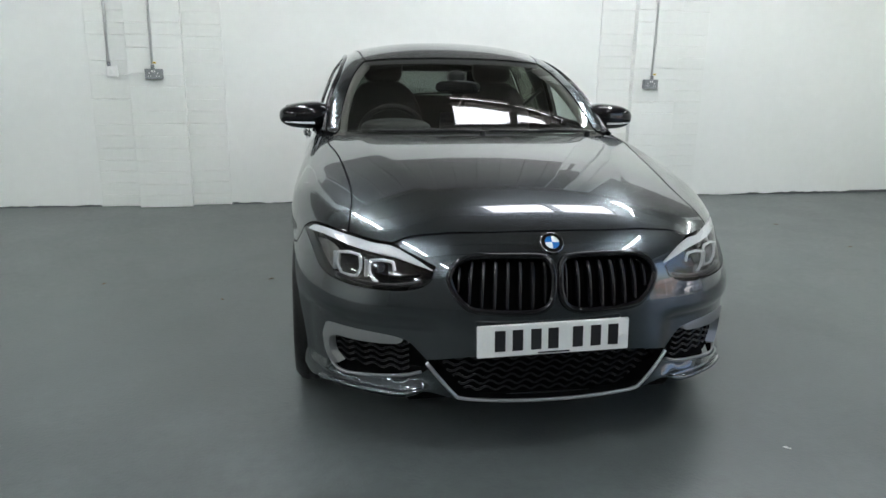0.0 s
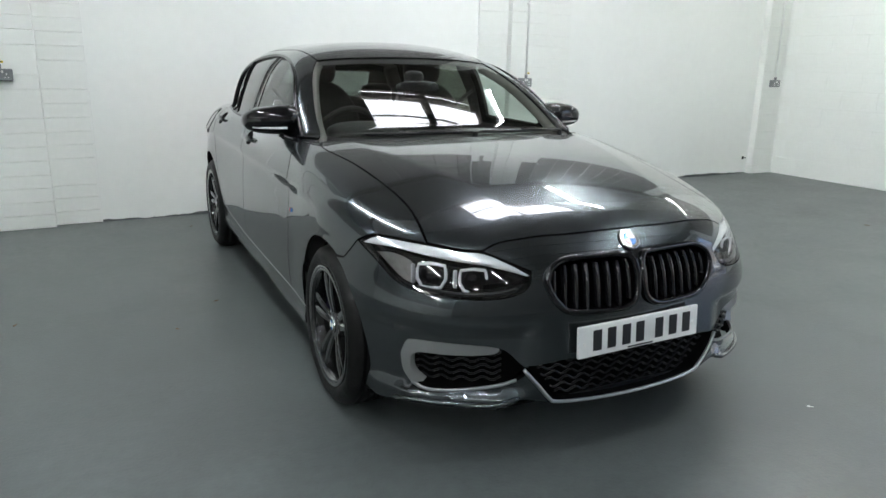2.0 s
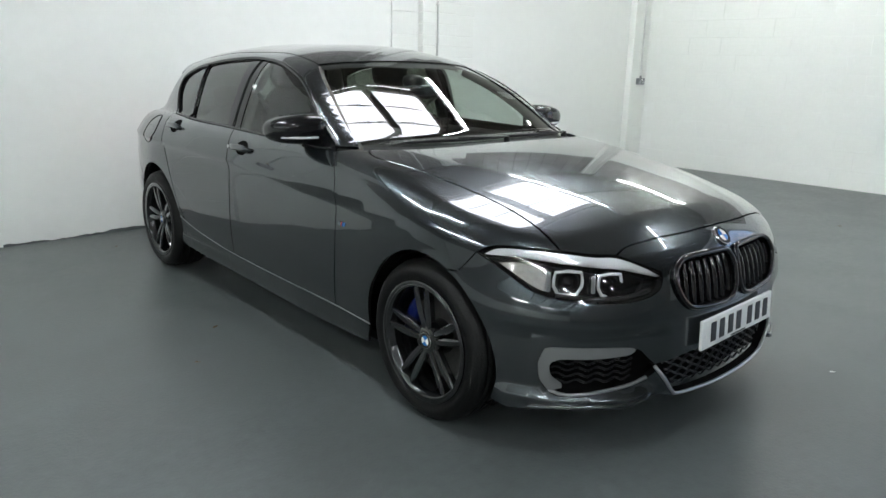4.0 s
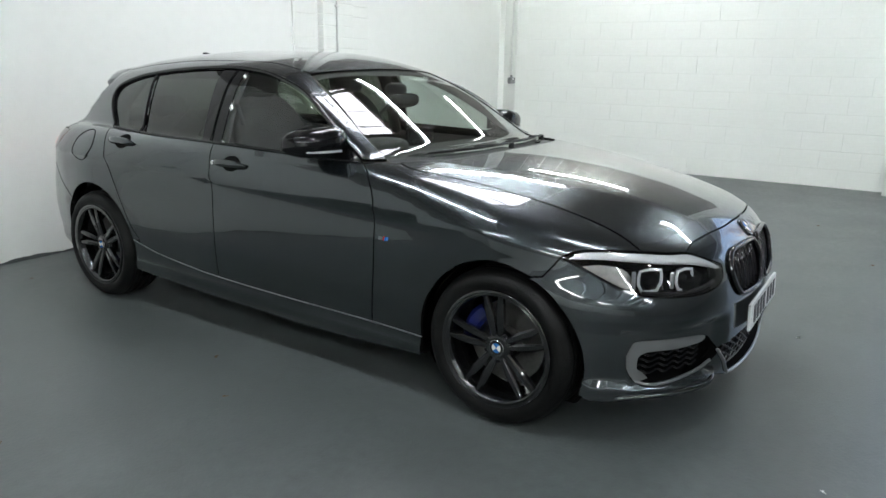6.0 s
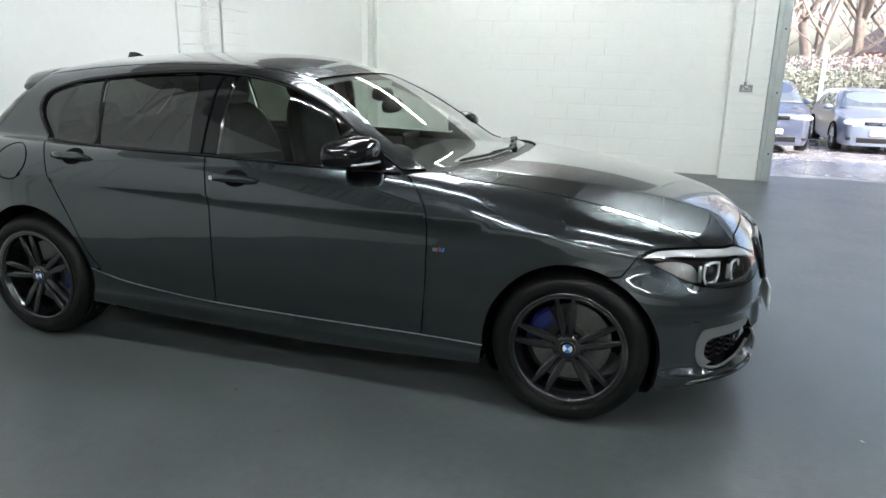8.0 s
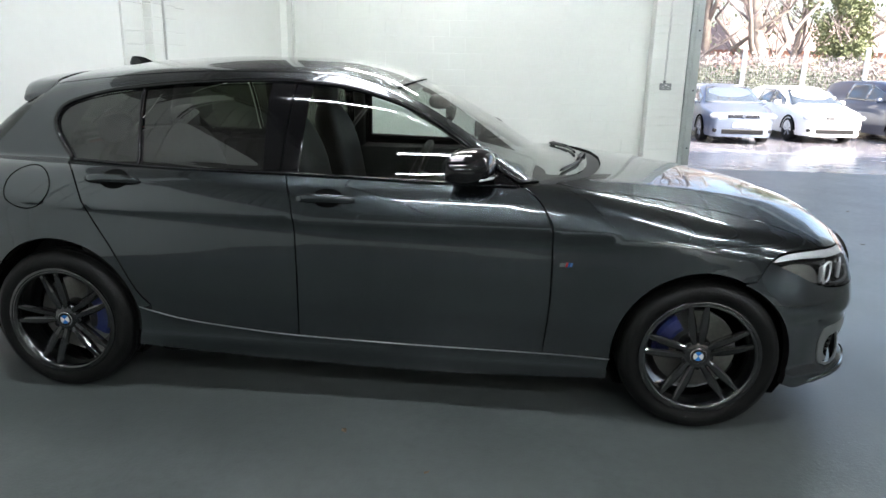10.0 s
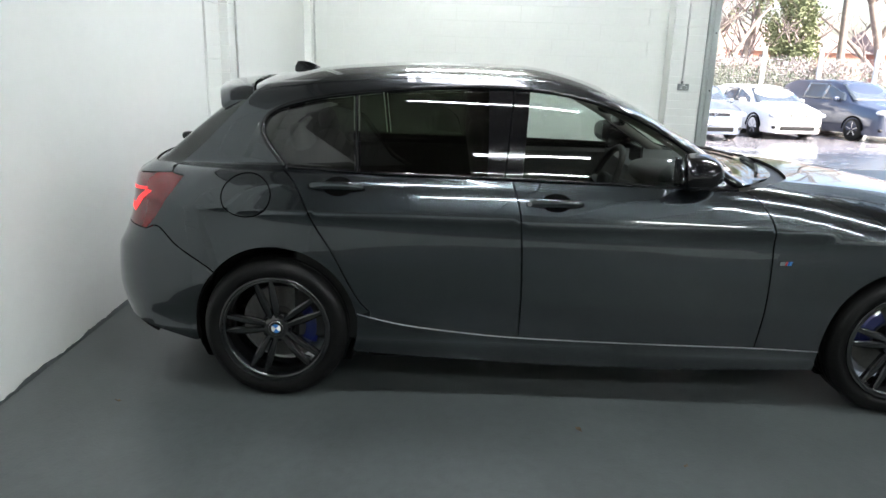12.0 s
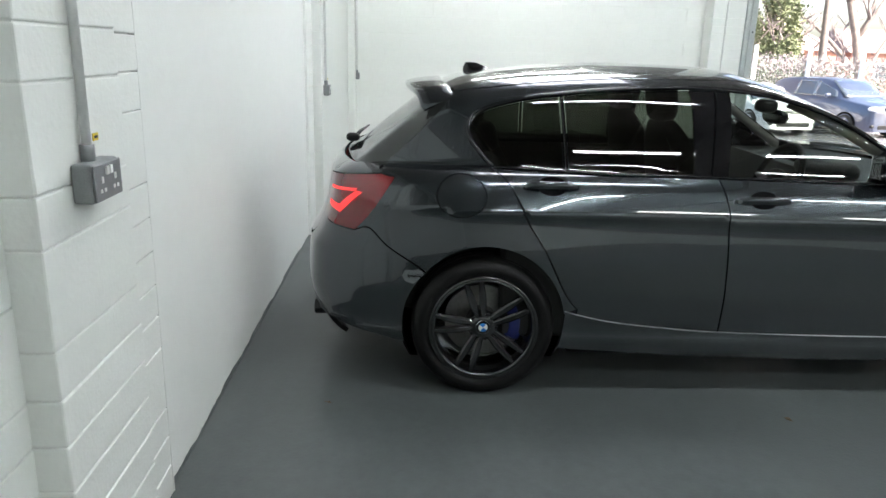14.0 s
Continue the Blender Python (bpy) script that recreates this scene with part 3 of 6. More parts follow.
def shoot(proj, u, v):
    """Start and direction of the ray of a map point (u, v)."""
    u, v = np.asarray(u, float), np.asarray(v, float)
    o, one = np.zeros_like(u), np.ones_like(u)
    if proj == "side":
        return np.stack([-1.3 * one, u, v], -1), np.stack([one, o, o], -1)
    if proj == "top":
        return np.stack([u, v, 1.8 * one], -1), np.stack([o, o, -one], -1)
    if proj == "front":
        return np.stack([u, -1.3 * one, v], -1), np.stack([o, one, o], -1)
    if proj == "rear":
        return np.stack([u, 4.2 * one, v], -1), np.stack([o, -one, o], -1)
    if proj == "slant":
        d, e = np.array([0.84, 0, -0.5426]), np.array([0.5426, 0, 0.84])
        return u[..., None] * np.array([0, 1.0, 0]) + v[..., None] * e - 1.6 * d, np.broadcast_to(d, u.shape + (3,)).copy()
    u = u / 0.9
    if proj == "round":
        d = np.stack([np.sin(u), -np.cos(u), o], -1)
        return np.stack([o, AXIS * one, v], -1) + 1.5 * d, -d
    d = np.stack([np.sin(u), np.cos(u), o], -1)  # "back": round the rear
    return np.stack([o, 2.6 * one, v], -1) + 1.5 * d, -d


def flat(proj, p):
    """The map point of a place."""
    x, y, z = p[..., 0], p[..., 1], p[..., 2]
    if proj == "side":
        return np.stack([y, z], -1)
    if proj == "top":
        return np.stack([x, y], -1)
    if proj in ("front", "rear"):
        return np.stack([x, z], -1)
    if proj == "slant":
        return np.stack([y, 0.5426 * x + 0.84 * z], -1)
    if proj == "round":
        return np.stack([0.9 * np.arctan2(x, AXIS - y), z], -1)
    return np.stack([0.9 * np.arctan2(x, y - 2.6), z], -1)


def land(start, way, field, reach=2.2, steps=110):
    """Where rays first meet the surface."""
    lo = np.zeros(len(start))
    done = np.zeros(len(start), bool)
    hi = np.full(len(start), float(reach))
    for i in range(1, steps + 1):
        d = reach * i / steps
        p = start + way * d
        inside = (field(p[:, 0], p[:, 1], p[:, 2]) < 0) & ~done
        hi[inside] = d
        lo[inside] = d - reach / steps
        done |= inside
    for _ in range(22):
        mid = (lo + hi) / 2
        p = start + way * mid[:, None]
        ins = field(p[:, 0], p[:, 1], p[:, 2]) < 0
        hi = np.where(ins, mid, hi)
        lo = np.where(ins, lo, mid)
    return start + way * hi[:, None], done


def grad(p, field, h=0.0012):
    g = np.zeros_like(p)
    for k in range(3):
        e = np.zeros(3)
        e[k] = h
        a, b = p + e, p - e
        g[:, k] = field(a[:, 0], a[:, 1], a[:, 2]) - field(b[:, 0], b[:, 1], b[:, 2])
    return g / np.maximum(np.linalg.norm(g, axis=1, keepdims=True), 1e-9)


# ---- panels laid on the car's shape ----
def spline(pts, step=0.02):
    """Points along a smooth curve through pts (Catmull-Rom)."""
    p = np.array(pts, float)
    if len(p) == 2:
        n = max(2, int(np.linalg.norm(p[1] - p[0]) / step) + 1)
        return p[0] + np.linspace(0, 1, n)[:, None] * (p[1] - p[0])
    q = np.vstack([2 * p[0] - p[1], p, 2 * p[-1] - p[-2]])
    out = []
    for i in range(1, len(q) - 2):
        n = max(2, int(np.linalg.norm(q[i + 1] - q[i]) / step) + 1)
        t = np.linspace(0, 1, n, endpoint=False)[:, None]
        a, b, c, d = q[i - 1], q[i], q[i + 1], q[i + 2]
        out.append(0.5 * (2 * b + (c - a) * t + (2 * a - 5 * b + 4 * c - d) * t ** 2 + (3 * b - a - 3 * c + d) * t ** 3))
    out.append(p[-1:])
    return np.vstack(out)


def outline(proj, segs, sym=False, step=0.02):
    """A closed outline on the map: smooth runs that meet in corners. sym: the mirrored half is added."""
    runs = [spline(flat(proj, np.array(s, float)), step) for s in segs]
    o = np.vstack([r[:-1] for r in runs] + ([runs[-1][-1:]] if sym else []))
    if sym:
        m = o[::-1].copy()
        m[:, 0] *= -1
        m = m[np.abs(m[:, 0]) > 1e-4]
        o = np.vstack([o, m])
    keep = [0]
    for i in range(1, len(o)):
        if np.linalg.norm(o[i] - o[keep[-1]]) > step * 0.25:
            keep.append(i)
    o = o[keep]
    if np.linalg.norm(o[0] - o[-1]) < step * 0.25:
        o = o[:-1]
    return o


def shrink(o, g):
    area = 0.5 * np.sum(o[:, 0] * np.roll(o[:, 1], -1) - o[:, 1] * np.roll(o[:, 0], -1))
    t = np.roll(o, -1, 0) - np.roll(o, 1, 0)
    t /= np.maximum(np.linalg.norm(t, axis=1, keepdims=True), 1e-9)
    n = np.stack([-t[:, 1], t[:, 0]], -1) * (1 if area > 0 else -1)
    return o + n * g


def inside(o, p):
    x, y = p[:, 0], p[:, 1]
    r = np.zeros(len(p), bool)
    for a, b in zip(o, np.roll(o, -1, 0)):
        c = (a[1] > y) != (b[1] > y)
        if abs(b[1] - a[1]) > 1e-12:
            r ^= c & (x < (b[0] - a[0]) * (y - a[1]) / (b[1] - a[1]) + a[0])
    return r


def clear_of(o, p, d):
    k = np.ones(len(p), bool)
    for a in o:
        k &= (p[:, 0] - a[0]) ** 2 + (p[:, 1] - a[1]) ** 2 > d * d
    return k


def lay(proj, o, holes=(), step=0.026, gap=0.0032, push=0.0, field=None):
    """Triangles of an outline, laid on the shape: places, normals, triangles."""
    field = field or car_field
    o = shrink(o, gap) if gap else o
    holes = [shrink(h, -gap) if gap else h for h in holes]
    lo, hi = o.min(0), o.max(0)
    gx, gy = np.meshgrid(np.arange(lo[0], hi[0], step), np.arange(lo[1], hi[1], step))
    gx = gx + (np.arange(gx.shape[0]) % 2)[:, None] * step / 2
    g = np.stack([gx.ravel(), gy.ravel()], -1)
    g = g[inside(o, g)]
    g = g[clear_of(o, g, step * 0.55)]
    for h in holes:
        g = g[~inside(h, g)]
        g = g[clear_of(h, g, step * 0.55)]
    pts, edges, base = [], [], 0
    for loop in (o, *holes):
        pts += [Vector(p) for p in loop]
        edges += [(base + i, base + (i + 1) % len(loop)) for i in range(len(loop))]
        base += len(loop)
    pts += [Vector(p) for p in g]
    v, _, f, *_ = geometry.delaunay_2d_cdt(pts, edges, [], 1, 1e-6)
    uv = np.array([tuple(p) for p in v])
    tri = np.array([t for t in f if len(t) == 3])
    mid = uv[tri].mean(1)
    ok = inside(o, mid)
    for h in holes:
        ok &= ~inside(h, mid)
    tri = tri[ok]
    s, w = shoot(proj, uv[:, 0], uv[:, 1])
    p, _ = land(s, w, field)
    n = grad(p, field)
    p = p + n * push
    a, b, c = p[tri[:, 0]], p[tri[:, 1]], p[tri[:, 2]]
    turn = np.einsum("ij,ij->i", np.cross(b - a, c - a), n[tri[:, 0]]) < 0
    tri[turn] = tri[turn][:, ::-1]
    return p, n, tri


def skin(name, laid, mat, parent, label="", thick=0.014, mirror=False):
    """One panel mesh with smooth outer face and turned-in edge."""
    p, n, tri = laid
    if mirror:
        p, n, tri = p * [-1, 1, 1], n * [-1, 1, 1], tri[:, ::-1]
    faces = [tuple(int(i) for i in t) for t in tri]
    verts, norms = [tuple(q) for q in p], [tuple(q) for q in n]
    edge_faces = 0
    if thick:
        count = {}
        for t in faces:
            for i in range(3):
                e = (t[i], t[(i + 1) % 3])
                count[e] = count.get(e, 0) + 1
        rim = [e for e in count if (e[1], e[0]) not in count]
        idx = {}
        for e in rim:
            for i in e:
                if i not in idx:
                    idx[i] = len(verts)
                    q, m = p[i], n[i]
                    verts += [tuple(q - m * 0.0006), tuple(q - m * thick)]
                    norms += [tuple(m), tuple(m)]
        faces += [(e[1], e[0], idx[e[0]], idx[e[1]]) for e in rim]
        faces += [(idx[e[1]], idx[e[0]], idx[e[0]] + 1, idx[e[1]] + 1) for e in rim]
        edge_faces = len(rim)
    me = bpy.data.meshes.new(name)
    me.from_pydata(verts, [], faces)
    me.polygons.foreach_set("use_smooth", [True] * len(faces))
    me.update()
    me.normals_split_custom_set_from_vertices(norms)
    me.materials.append(mat)
    # painted panels get near-black edges: the shade inside the gaps, put in as colour
    if thick and mat is M_PAINT:
        me.materials.append(M_DARK)
        for f in me.polygons[len(faces) - edge_faces:]:
            f.material_index = 1
    ob = new(name, me)
    ob.parent = parent
    return tagged(ob, label)


def both(name, laid, mat, parent, label="", thick=0.014, parents=None):
    """The same panel on the right and, mirrored, on the left."""
    ps = parents or (parent, parent)
    return skin(name, laid, mat, ps[0], label, thick), skin(name, laid, mat, ps[1], label, thick, True)


def on_skin(proj, pts, push=0.0, field=None):
    field = field or car_field
    q = flat(proj, np.array(pts, float))
    s, w = shoot(proj, q[:, 0], q[:, 1])
    p, _ = land(s, w, field)
    n = grad(p, field)
    return p + n * push, n


def bead(name, proj, pts, r, mat, parent, closed=False, push=0.0, label="", step=0.02, n=8):
    """A strip of round section that follows the shape along a curve."""
    c = spline(np.array(pts, float), step)
    p, _ = on_skin(proj, c, push)
    return part(name, tube([tuple(q) for q in (p[:-1] if closed else p)], r, n, None, closed), mat, parent, label, True)


def arc(cy, cz, r, a0, a1, n=14, x=-0.87):
    return [(x, cy + r * math.cos(radians(a)), cz + r * math.sin(radians(a))) for a in np.linspace(a0, a1, n)]


car = thing("car", "dark grey metallic five-door hatchback with gloss black trim", "car", pose(0.755, 2.93, 0, 0, 0, -1.04))

# seams shared by neighbouring panels (right-hand side, x < 0)
HOOD_FRONT = [(0, -0.650, 0.772), (-0.2, -0.642, 0.768), (-0.37, -0.618, 0.757), (-0.47, -0.598, 0.742), (-0.525, -0.588, 0.730)]
LAMP_TOP_A = [(-0.525, -0.588, 0.730), (-0.585, -0.540, 0.733), (-0.650, -0.452, 0.742)]
LAMP_TOP_B = [(-0.650, -0.452, 0.742), (-0.715, -0.345, 0.746), (-0.770, -0.270, 0.740), (-0.817, -0.228, 0.714)]
LAMP_TOP_C = [(-0.400, -0.692, 0.672), (-0.46, -0.650, 0.700), (-0.525, -0.588, 0.730)]
LAMP_LOW = [(-0.817, -0.228, 0.714), (-0.797, -0.345, 0.664), (-0.765, -0.435, 0.618), (-0.72, -0.51, 0.598), (-0.63, -0.60, 0.589),
            (-0.53, -0.67, 0.589), (-0.455, -0.70, 0.603), (-0.415, -0.706, 0.630), (-0.400, -0.692, 0.672)]
HOOD_EDGE = [(-0.650, -0.452, 0.742), (-0.652, -0.25, 0.79), (-0.668, 0.0, 0.845), (-0.695, 0.25, 0.895), (-0.728, 0.44, 0.925), (-0.725, 0.53, 0.94), (-0.69, 0.60, 0.955)]
HOOD_BACK = [(-0.69, 0.60, 0.955), (-0.55, 0.46, 0.965), (-0.30, 0.385, 0.975), (0, 0.36, 0.98)]
NOSE_SEAM = [(-0.817, -0.228, 0.714), (-0.838, -0.212, 0.680), (-0.856, -0.182, 0.640)]
RF, RR = 0.352, 0.352
CF, CR = (-0.002, 0.305), (2.690, 0.315)
DOOR_FRONT = [(-0.79, 0.725, 0.965), (-0.82, 0.675, 0.925), (-0.86, 0.618, 0.84), (-0.87, 0.606, 0.74), (-0.87, 0.607, 0.50), (-0.86, 0.625, 0.288)]
B_GAP = [(-0.80, 1.70, 0.985), (-0.86, 1.658, 0.815), (-0.87, 1.643, 0.53), (-0.86, 1.645, 0.303)]
DOOR_REAR = [(-0.72, 2.675, 0.985), (-0.80, 2.605, 0.933), (-0.85, 2.525, 0.785), (-0.87, 2.44, 0.655), (-0.87, 2.345, 0.473), (-0.86, 2.285, 0.395)]
SILL = [(-0.86, 2.285, 0.372), (-0.86, 2.136, 0.343), (-0.86, 1.895, 0.319), (-0.86, 1.645, 0.303), (-0.86, 1.179, 0.293), (-0.86, 0.625, 0.288), (-0.86, 0.352, 0.278)]
BELT_R = [(-0.80, 1.70, 0.985), (-0.79, 2.25, 0.991), (-0.72, 2.665, 0.985)]
BELT_F = [(-0.79, 0.725, 0.965), (-0.79, 1.03, 0.962), (-0.80, 1.70, 0.985)]
DLO = [(-0.70, 2.665, 0.985), (-0.66, 2.755, 1.10), (-0.64, 2.768, 1.172), (-0.62, 2.712, 1.232), (-0.60, 2.545, 1.274), (-0.60, 2.36, 1.300), (-0.60, 2.15, 1.322),
       (-0.60, 1.82, 1.343), (-0.61, 1.64, 1.342), (-0.62, 1.45, 1.318), (-0.64, 1.22, 1.245), (-0.66, 1.08, 1.168), (-0.69, 0.97, 1.098), (-0.72, 0.85, 1.025), (-0.75, 0.74, 0.967)]
SCREEN_SIDE = [(-0.688, 0.665, 0.972), (-0.655, 0.82, 1.06), (-0.60, 1.02, 1.18), (-0.545, 1.19, 1.27), (-0.51, 1.285, 1.322)]
ROOF_SIDE = [(-0.51, 1.285, 1.322), (-0.527, 1.5, 1.36), (-0.545, 1.9, 1.375), (-0.545, 2.3, 1.36), (-0.535, 2.6, 1.34), (-0.52, 2.83, 1.305)]
HATCH_SIDE = [(-0.52, 2.83, 1.305), (-0.535, 2.885, 1.235), (-0.575, 3.015, 1.10), (-0.60, 3.135, 0.99)]
TAIL_TOP = [(-0.60, 3.20, 0.985), (-0.66, 3.14, 0.962), (-0.70, 3.085, 0.952)]
TAIL_FRONT = [(-0.70, 3.085, 0.952), (-0.73, 3.12, 0.90), (-0.72, 3.19, 0.80), (-0.68, 3.255, 0.724)]
BUMP_SEAM = [(-0.68, 3.255, 0.724), (-0.74, 3.19, 0.74), (-0.80, 3.11, 0.667), (-0.86, 2.985, 0.590), (-0.87, 2.945, 0.560)]


def snap(proj, pts):
    return [tuple(float(v) for v in q) for q in on_skin(proj, pts)[0]]


def dense(proj, pts, step=0.03):
    """A seam as many places on the skin, so that neighbours share one line."""
    q = spline(flat(proj, np.array(pts, float)), step)
    s, w = shoot(proj, q[:, 0], q[:, 1])
    return [tuple(float(v) for v in k) for k in land(s, w, car_field)[0]]


LAMP_TOP_A, LAMP_TOP_B, LAMP_TOP_C, LAMP_LOW = (dense("round", k) for k in (LAMP_TOP_A, LAMP_TOP_B, LAMP_TOP_C, LAMP_LOW))
HOOD_FRONT = dense("top", HOOD_FRONT[:-1] + [LAMP_TOP_A[0]])
HOOD_EDGE = dense("top", [LAMP_TOP_A[-1]] + HOOD_EDGE[1:])
NOSE_SEAM = dense("side", [LAMP_LOW[0]] + NOSE_SEAM[1:])
ROOF_SIDE = dense("top", ROOF_SIDE)
HATCH_SIDE = dense("side", [ROOF_SIDE[-1]] + HATCH_SIDE[1:])
TAIL_TOP = dense("side", [HATCH_SIDE[-1]] + TAIL_TOP[1:])
TAIL_FRONT = dense("side", [TAIL_TOP[-1]] + TAIL_FRONT[1:])
BUMP_SEAM = dense("side", [TAIL_FRONT[-1]] + BUMP_SEAM[1:])


def mirror3(c):
    return [(-x, y, z) for x, y, z in c]


# bonnet
hood = outline("top", [HOOD_FRONT, LAMP_TOP_A, HOOD_EDGE, HOOD_BACK], sym=True)
skin("bonnet", lay("top", hood, step=0.022, gap=0.0032), M_PAINT, car, "creased grey metallic bonnet")

# front wings
wing = outline("slant", [HOOD_EDGE, [(-0.69, 0.60, 0.955), (-0.74, 0.66, 0.966), (-0.79, 0.725, 0.965)], DOOR_FRONT,
                         [(-0.86, 0.625, 0.288), (-0.86, 0.352, 0.278)], [(-0.86, 0.352, 0.278)] + arc(*CF, RF, 2, 112, 18),
                         [arc(*CF, RF, 2, 112, 18)[-1], NOSE_SEAM[-1]], NOSE_SEAM[::-1], LAMP_TOP_B[::-1]])
wings = both("front_wing", lay("slant", wing), M_PAINT, car)

# doors
door_f = outline("slant", [BELT_F, B_GAP, [(-0.86, 1.645, 0.303), (-0.86, 1.179, 0.293), (-0.86, 0.625, 0.288)], DOOR_FRONT[::-1]])
doors_f = both("front_door", lay("slant", door_f), M_PAINT, car)
door_r = outline("slant", [BELT_R, DOOR_REAR, [(-0.86, 2.285, 0.395), (-0.86, 2.285, 0.372)], SILL[:4], B_GAP[::-1]])
doors_r = both("rear_door", lay("slant", door_r), M_PAINT, car)

# sill skirt
SKIRT_TOP = [(-0.86, 2.338, 0.386)] + SILL
skirt = outline("slant", [SKIRT_TOP, [(-0.86, 0.352, 0.278), (-0.85, 0.36, 0.19)],
                          [(-0.85, 0.36, 0.185), (-0.85, 0.93, 0.172), (-0.85, 1.41, 0.175), (-0.85, 2.0, 0.192), (-0.85, 2.36, 0.208)],
                          [(-0.85, 2.36, 0.208), (-0.86, 2.344, 0.29), (-0.86, 2.338, 0.386)]])
both("side_skirt", lay("slant", skirt), M_PAINT, car)

# grey bead along the sill seam, in place of the lip's bright reflection
for s in (1, -1):
    p, _ = on_skin("slant", spline(np.array(SKIRT_TOP), 0.04), 0.0)
    part("sill_highlight", tube([(s * q[0], q[1], q[2]) for q in p], 0.0028, 6), M_GREYTRIM, car, "thin grey bead standing in for the sill's highlight", True)

# quarter panel with roof rail, pillars
quarter = outline("slant", [SCREEN_SIDE, ROOF_SIDE, HATCH_SIDE, TAIL_TOP, TAIL_FRONT, BUMP_SEAM,
                            [BUMP_SEAM[-1], arc(*CR, RR, 45, 170, 18)[0]], arc(*CR, RR, 45, 170, 18),
                            [arc(*CR, RR, 45, 170, 18)[-1], DOOR_REAR[-1]], DOOR_REAR[::-1], DLO,
                            [(-0.75, 0.74, 0.967), (-0.715, 0.70, 0.966), (-0.688, 0.665, 0.972)]])
both("body_side", lay("slant", quarter, step=0.024), M_PAINT, car)

# roof
roof = outline("top", [[(0, 1.240, 1.34), (-0.25, 1.250, 1.34), (-0.51, 1.285, 1.322)], ROOF_SIDE, [(-0.52, 2.83, 1.305), (-0.3, 2.875, 1.33), (0, 2.89, 1.335)]], sym=True)
skin("roof", lay("top", roof, step=0.03), M_PAINT, car)

# windscreen
screen = outline("top", [[(0, 0.415, 0.984), (-0.3, 0.44, 0.98), (-0.516, 0.51, 0.97), (-0.688, 0.665, 0.972)], SCREEN_SIDE,
                         [(-0.51, 1.285, 1.322), (-0.25, 1.250, 1.34), (0, 1.240, 1.34)]], sym=True)
ws = skin("windscreen", lay("top", screen, step=0.03, gap=0.004, push=-0.004), M_GLASS, car, "clear windscreen", 0)
ws.visible_shadow = False
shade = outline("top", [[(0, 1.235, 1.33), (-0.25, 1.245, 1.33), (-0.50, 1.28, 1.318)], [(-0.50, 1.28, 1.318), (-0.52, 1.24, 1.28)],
                        [(-0.52, 1.24, 1.28), (-0.25, 1.212, 1.3), (-0.12, 1.19, 1.29), (0, 1.18, 1.29)]], sym=True)
skin("sun_band", lay("top", shade, step=0.04, gap=0, push=-0.012), M_SATIN, car, "black edge band", 0)
cowl = outline("top", [[(0, 0.355, 0.98), (-0.30, 0.38, 0.975), (-0.55, 0.455, 0.965), (-0.685, 0.59, 0.955)], [(-0.685, 0.59, 0.955), (-0.695, 0.68, 0.965)],
                       [(-0.695, 0.68, 0.972), (-0.516, 0.525, 0.97), (-0.3, 0.455, 0.98), (0, 0.43, 0.984)]], sym=True)
skin("cowl", lay("top", cowl, step=0.03, gap=0.002, push=-0.016), M_SATIN, car, "black plastic cowl", 0.01)

# side glazing
top_f = [(-0.60, 1.625, 1.330), (-0.62, 1.45, 1.305), (-0.64, 1.23, 1.232), (-0.66, 1.09, 1.155), (-0.69, 0.985, 1.088), (-0.72, 0.93, 1.045)]
win_f = outline("slant", [[(-0.79, 0.93, 0.972), (-0.79, 1.1, 0.975), (-0.80, 1.655, 0.99)], [(-0.80, 1.655, 0.99), (-0.61, 1.625, 1.330)], top_f, [(-0.72, 0.93, 1.045), (-0.79, 0.93, 0.972)]])
g1 = both("side_window", lay("slant", win_f, gap=0, push=-0.006), M_GLASS, car, "clear door glass", 0, (doors_f[0], doors_f[1]))
win_r = outline("slant", [[(-0.80, 1.80, 0.993), (-0.79, 2.335, 0.997)], [(-0.79, 2.335, 0.997), (-0.60, 2.355, 1.289)],
                          [(-0.60, 2.355, 1.289), (-0.60, 2.15, 1.312), (-0.60, 1.80, 1.332)], [(-0.60, 1.80, 1.332), (-0.80, 1.80, 0.993)]])
g2 = both("side_window", lay("slant", win_r, gap=0, push=-0.006), M_PRIVACY, car, "dark privacy glass", 0, (doors_r[0], doors_r[1]))
win_q = outline("slant", [[(-0.78, 2.362, 0.997), (-0.72, 2.655, 0.995)], [(-0.70, 2.655, 0.995), (-0.66, 2.742, 1.10), (-0.64, 2.755, 1.172), (-0.62, 2.702, 1.224), (-0.60, 2.54, 1.262), (-0.60, 2.382, 1.286)],
                          [(-0.60, 2.382, 1.286), (-0.78, 2.362, 0.997)]])
g3 = both("quarter_window", lay("slant", win_q, gap=0, push=-0.006), M_PRIVACY, car, "dark privacy glass", 0)
for ob in g1:
    ob.visible_shadow = False
# black frames behind the glazing: pillars and window seals
pillar_b = outline("slant", [[(-0.80, 1.655, 0.987), (-0.80, 1.80, 0.990)], [(-0.80, 1.80, 0.990), (-0.60, 1.80, 1.340)], [(-0.60, 1.80, 1.340), (-0.60, 1.625, 1.340)], [(-0.60, 1.625, 1.338), (-0.80, 1.655, 0.987)]])
both("pillar_cover", lay("slant", pillar_b, gap=0, push=-0.003), M_BLACK, car, "gloss black pillar cover", 0.02)
sail = outline("slant", [[(-0.79, 0.745, 0.970), (-0.79, 0.93, 0.970)], [(-0.79, 0.93, 0.970), (-0.72, 0.93, 1.052)], [(-0.72, 0.93, 1.055), (-0.75, 0.745, 0.970)]])
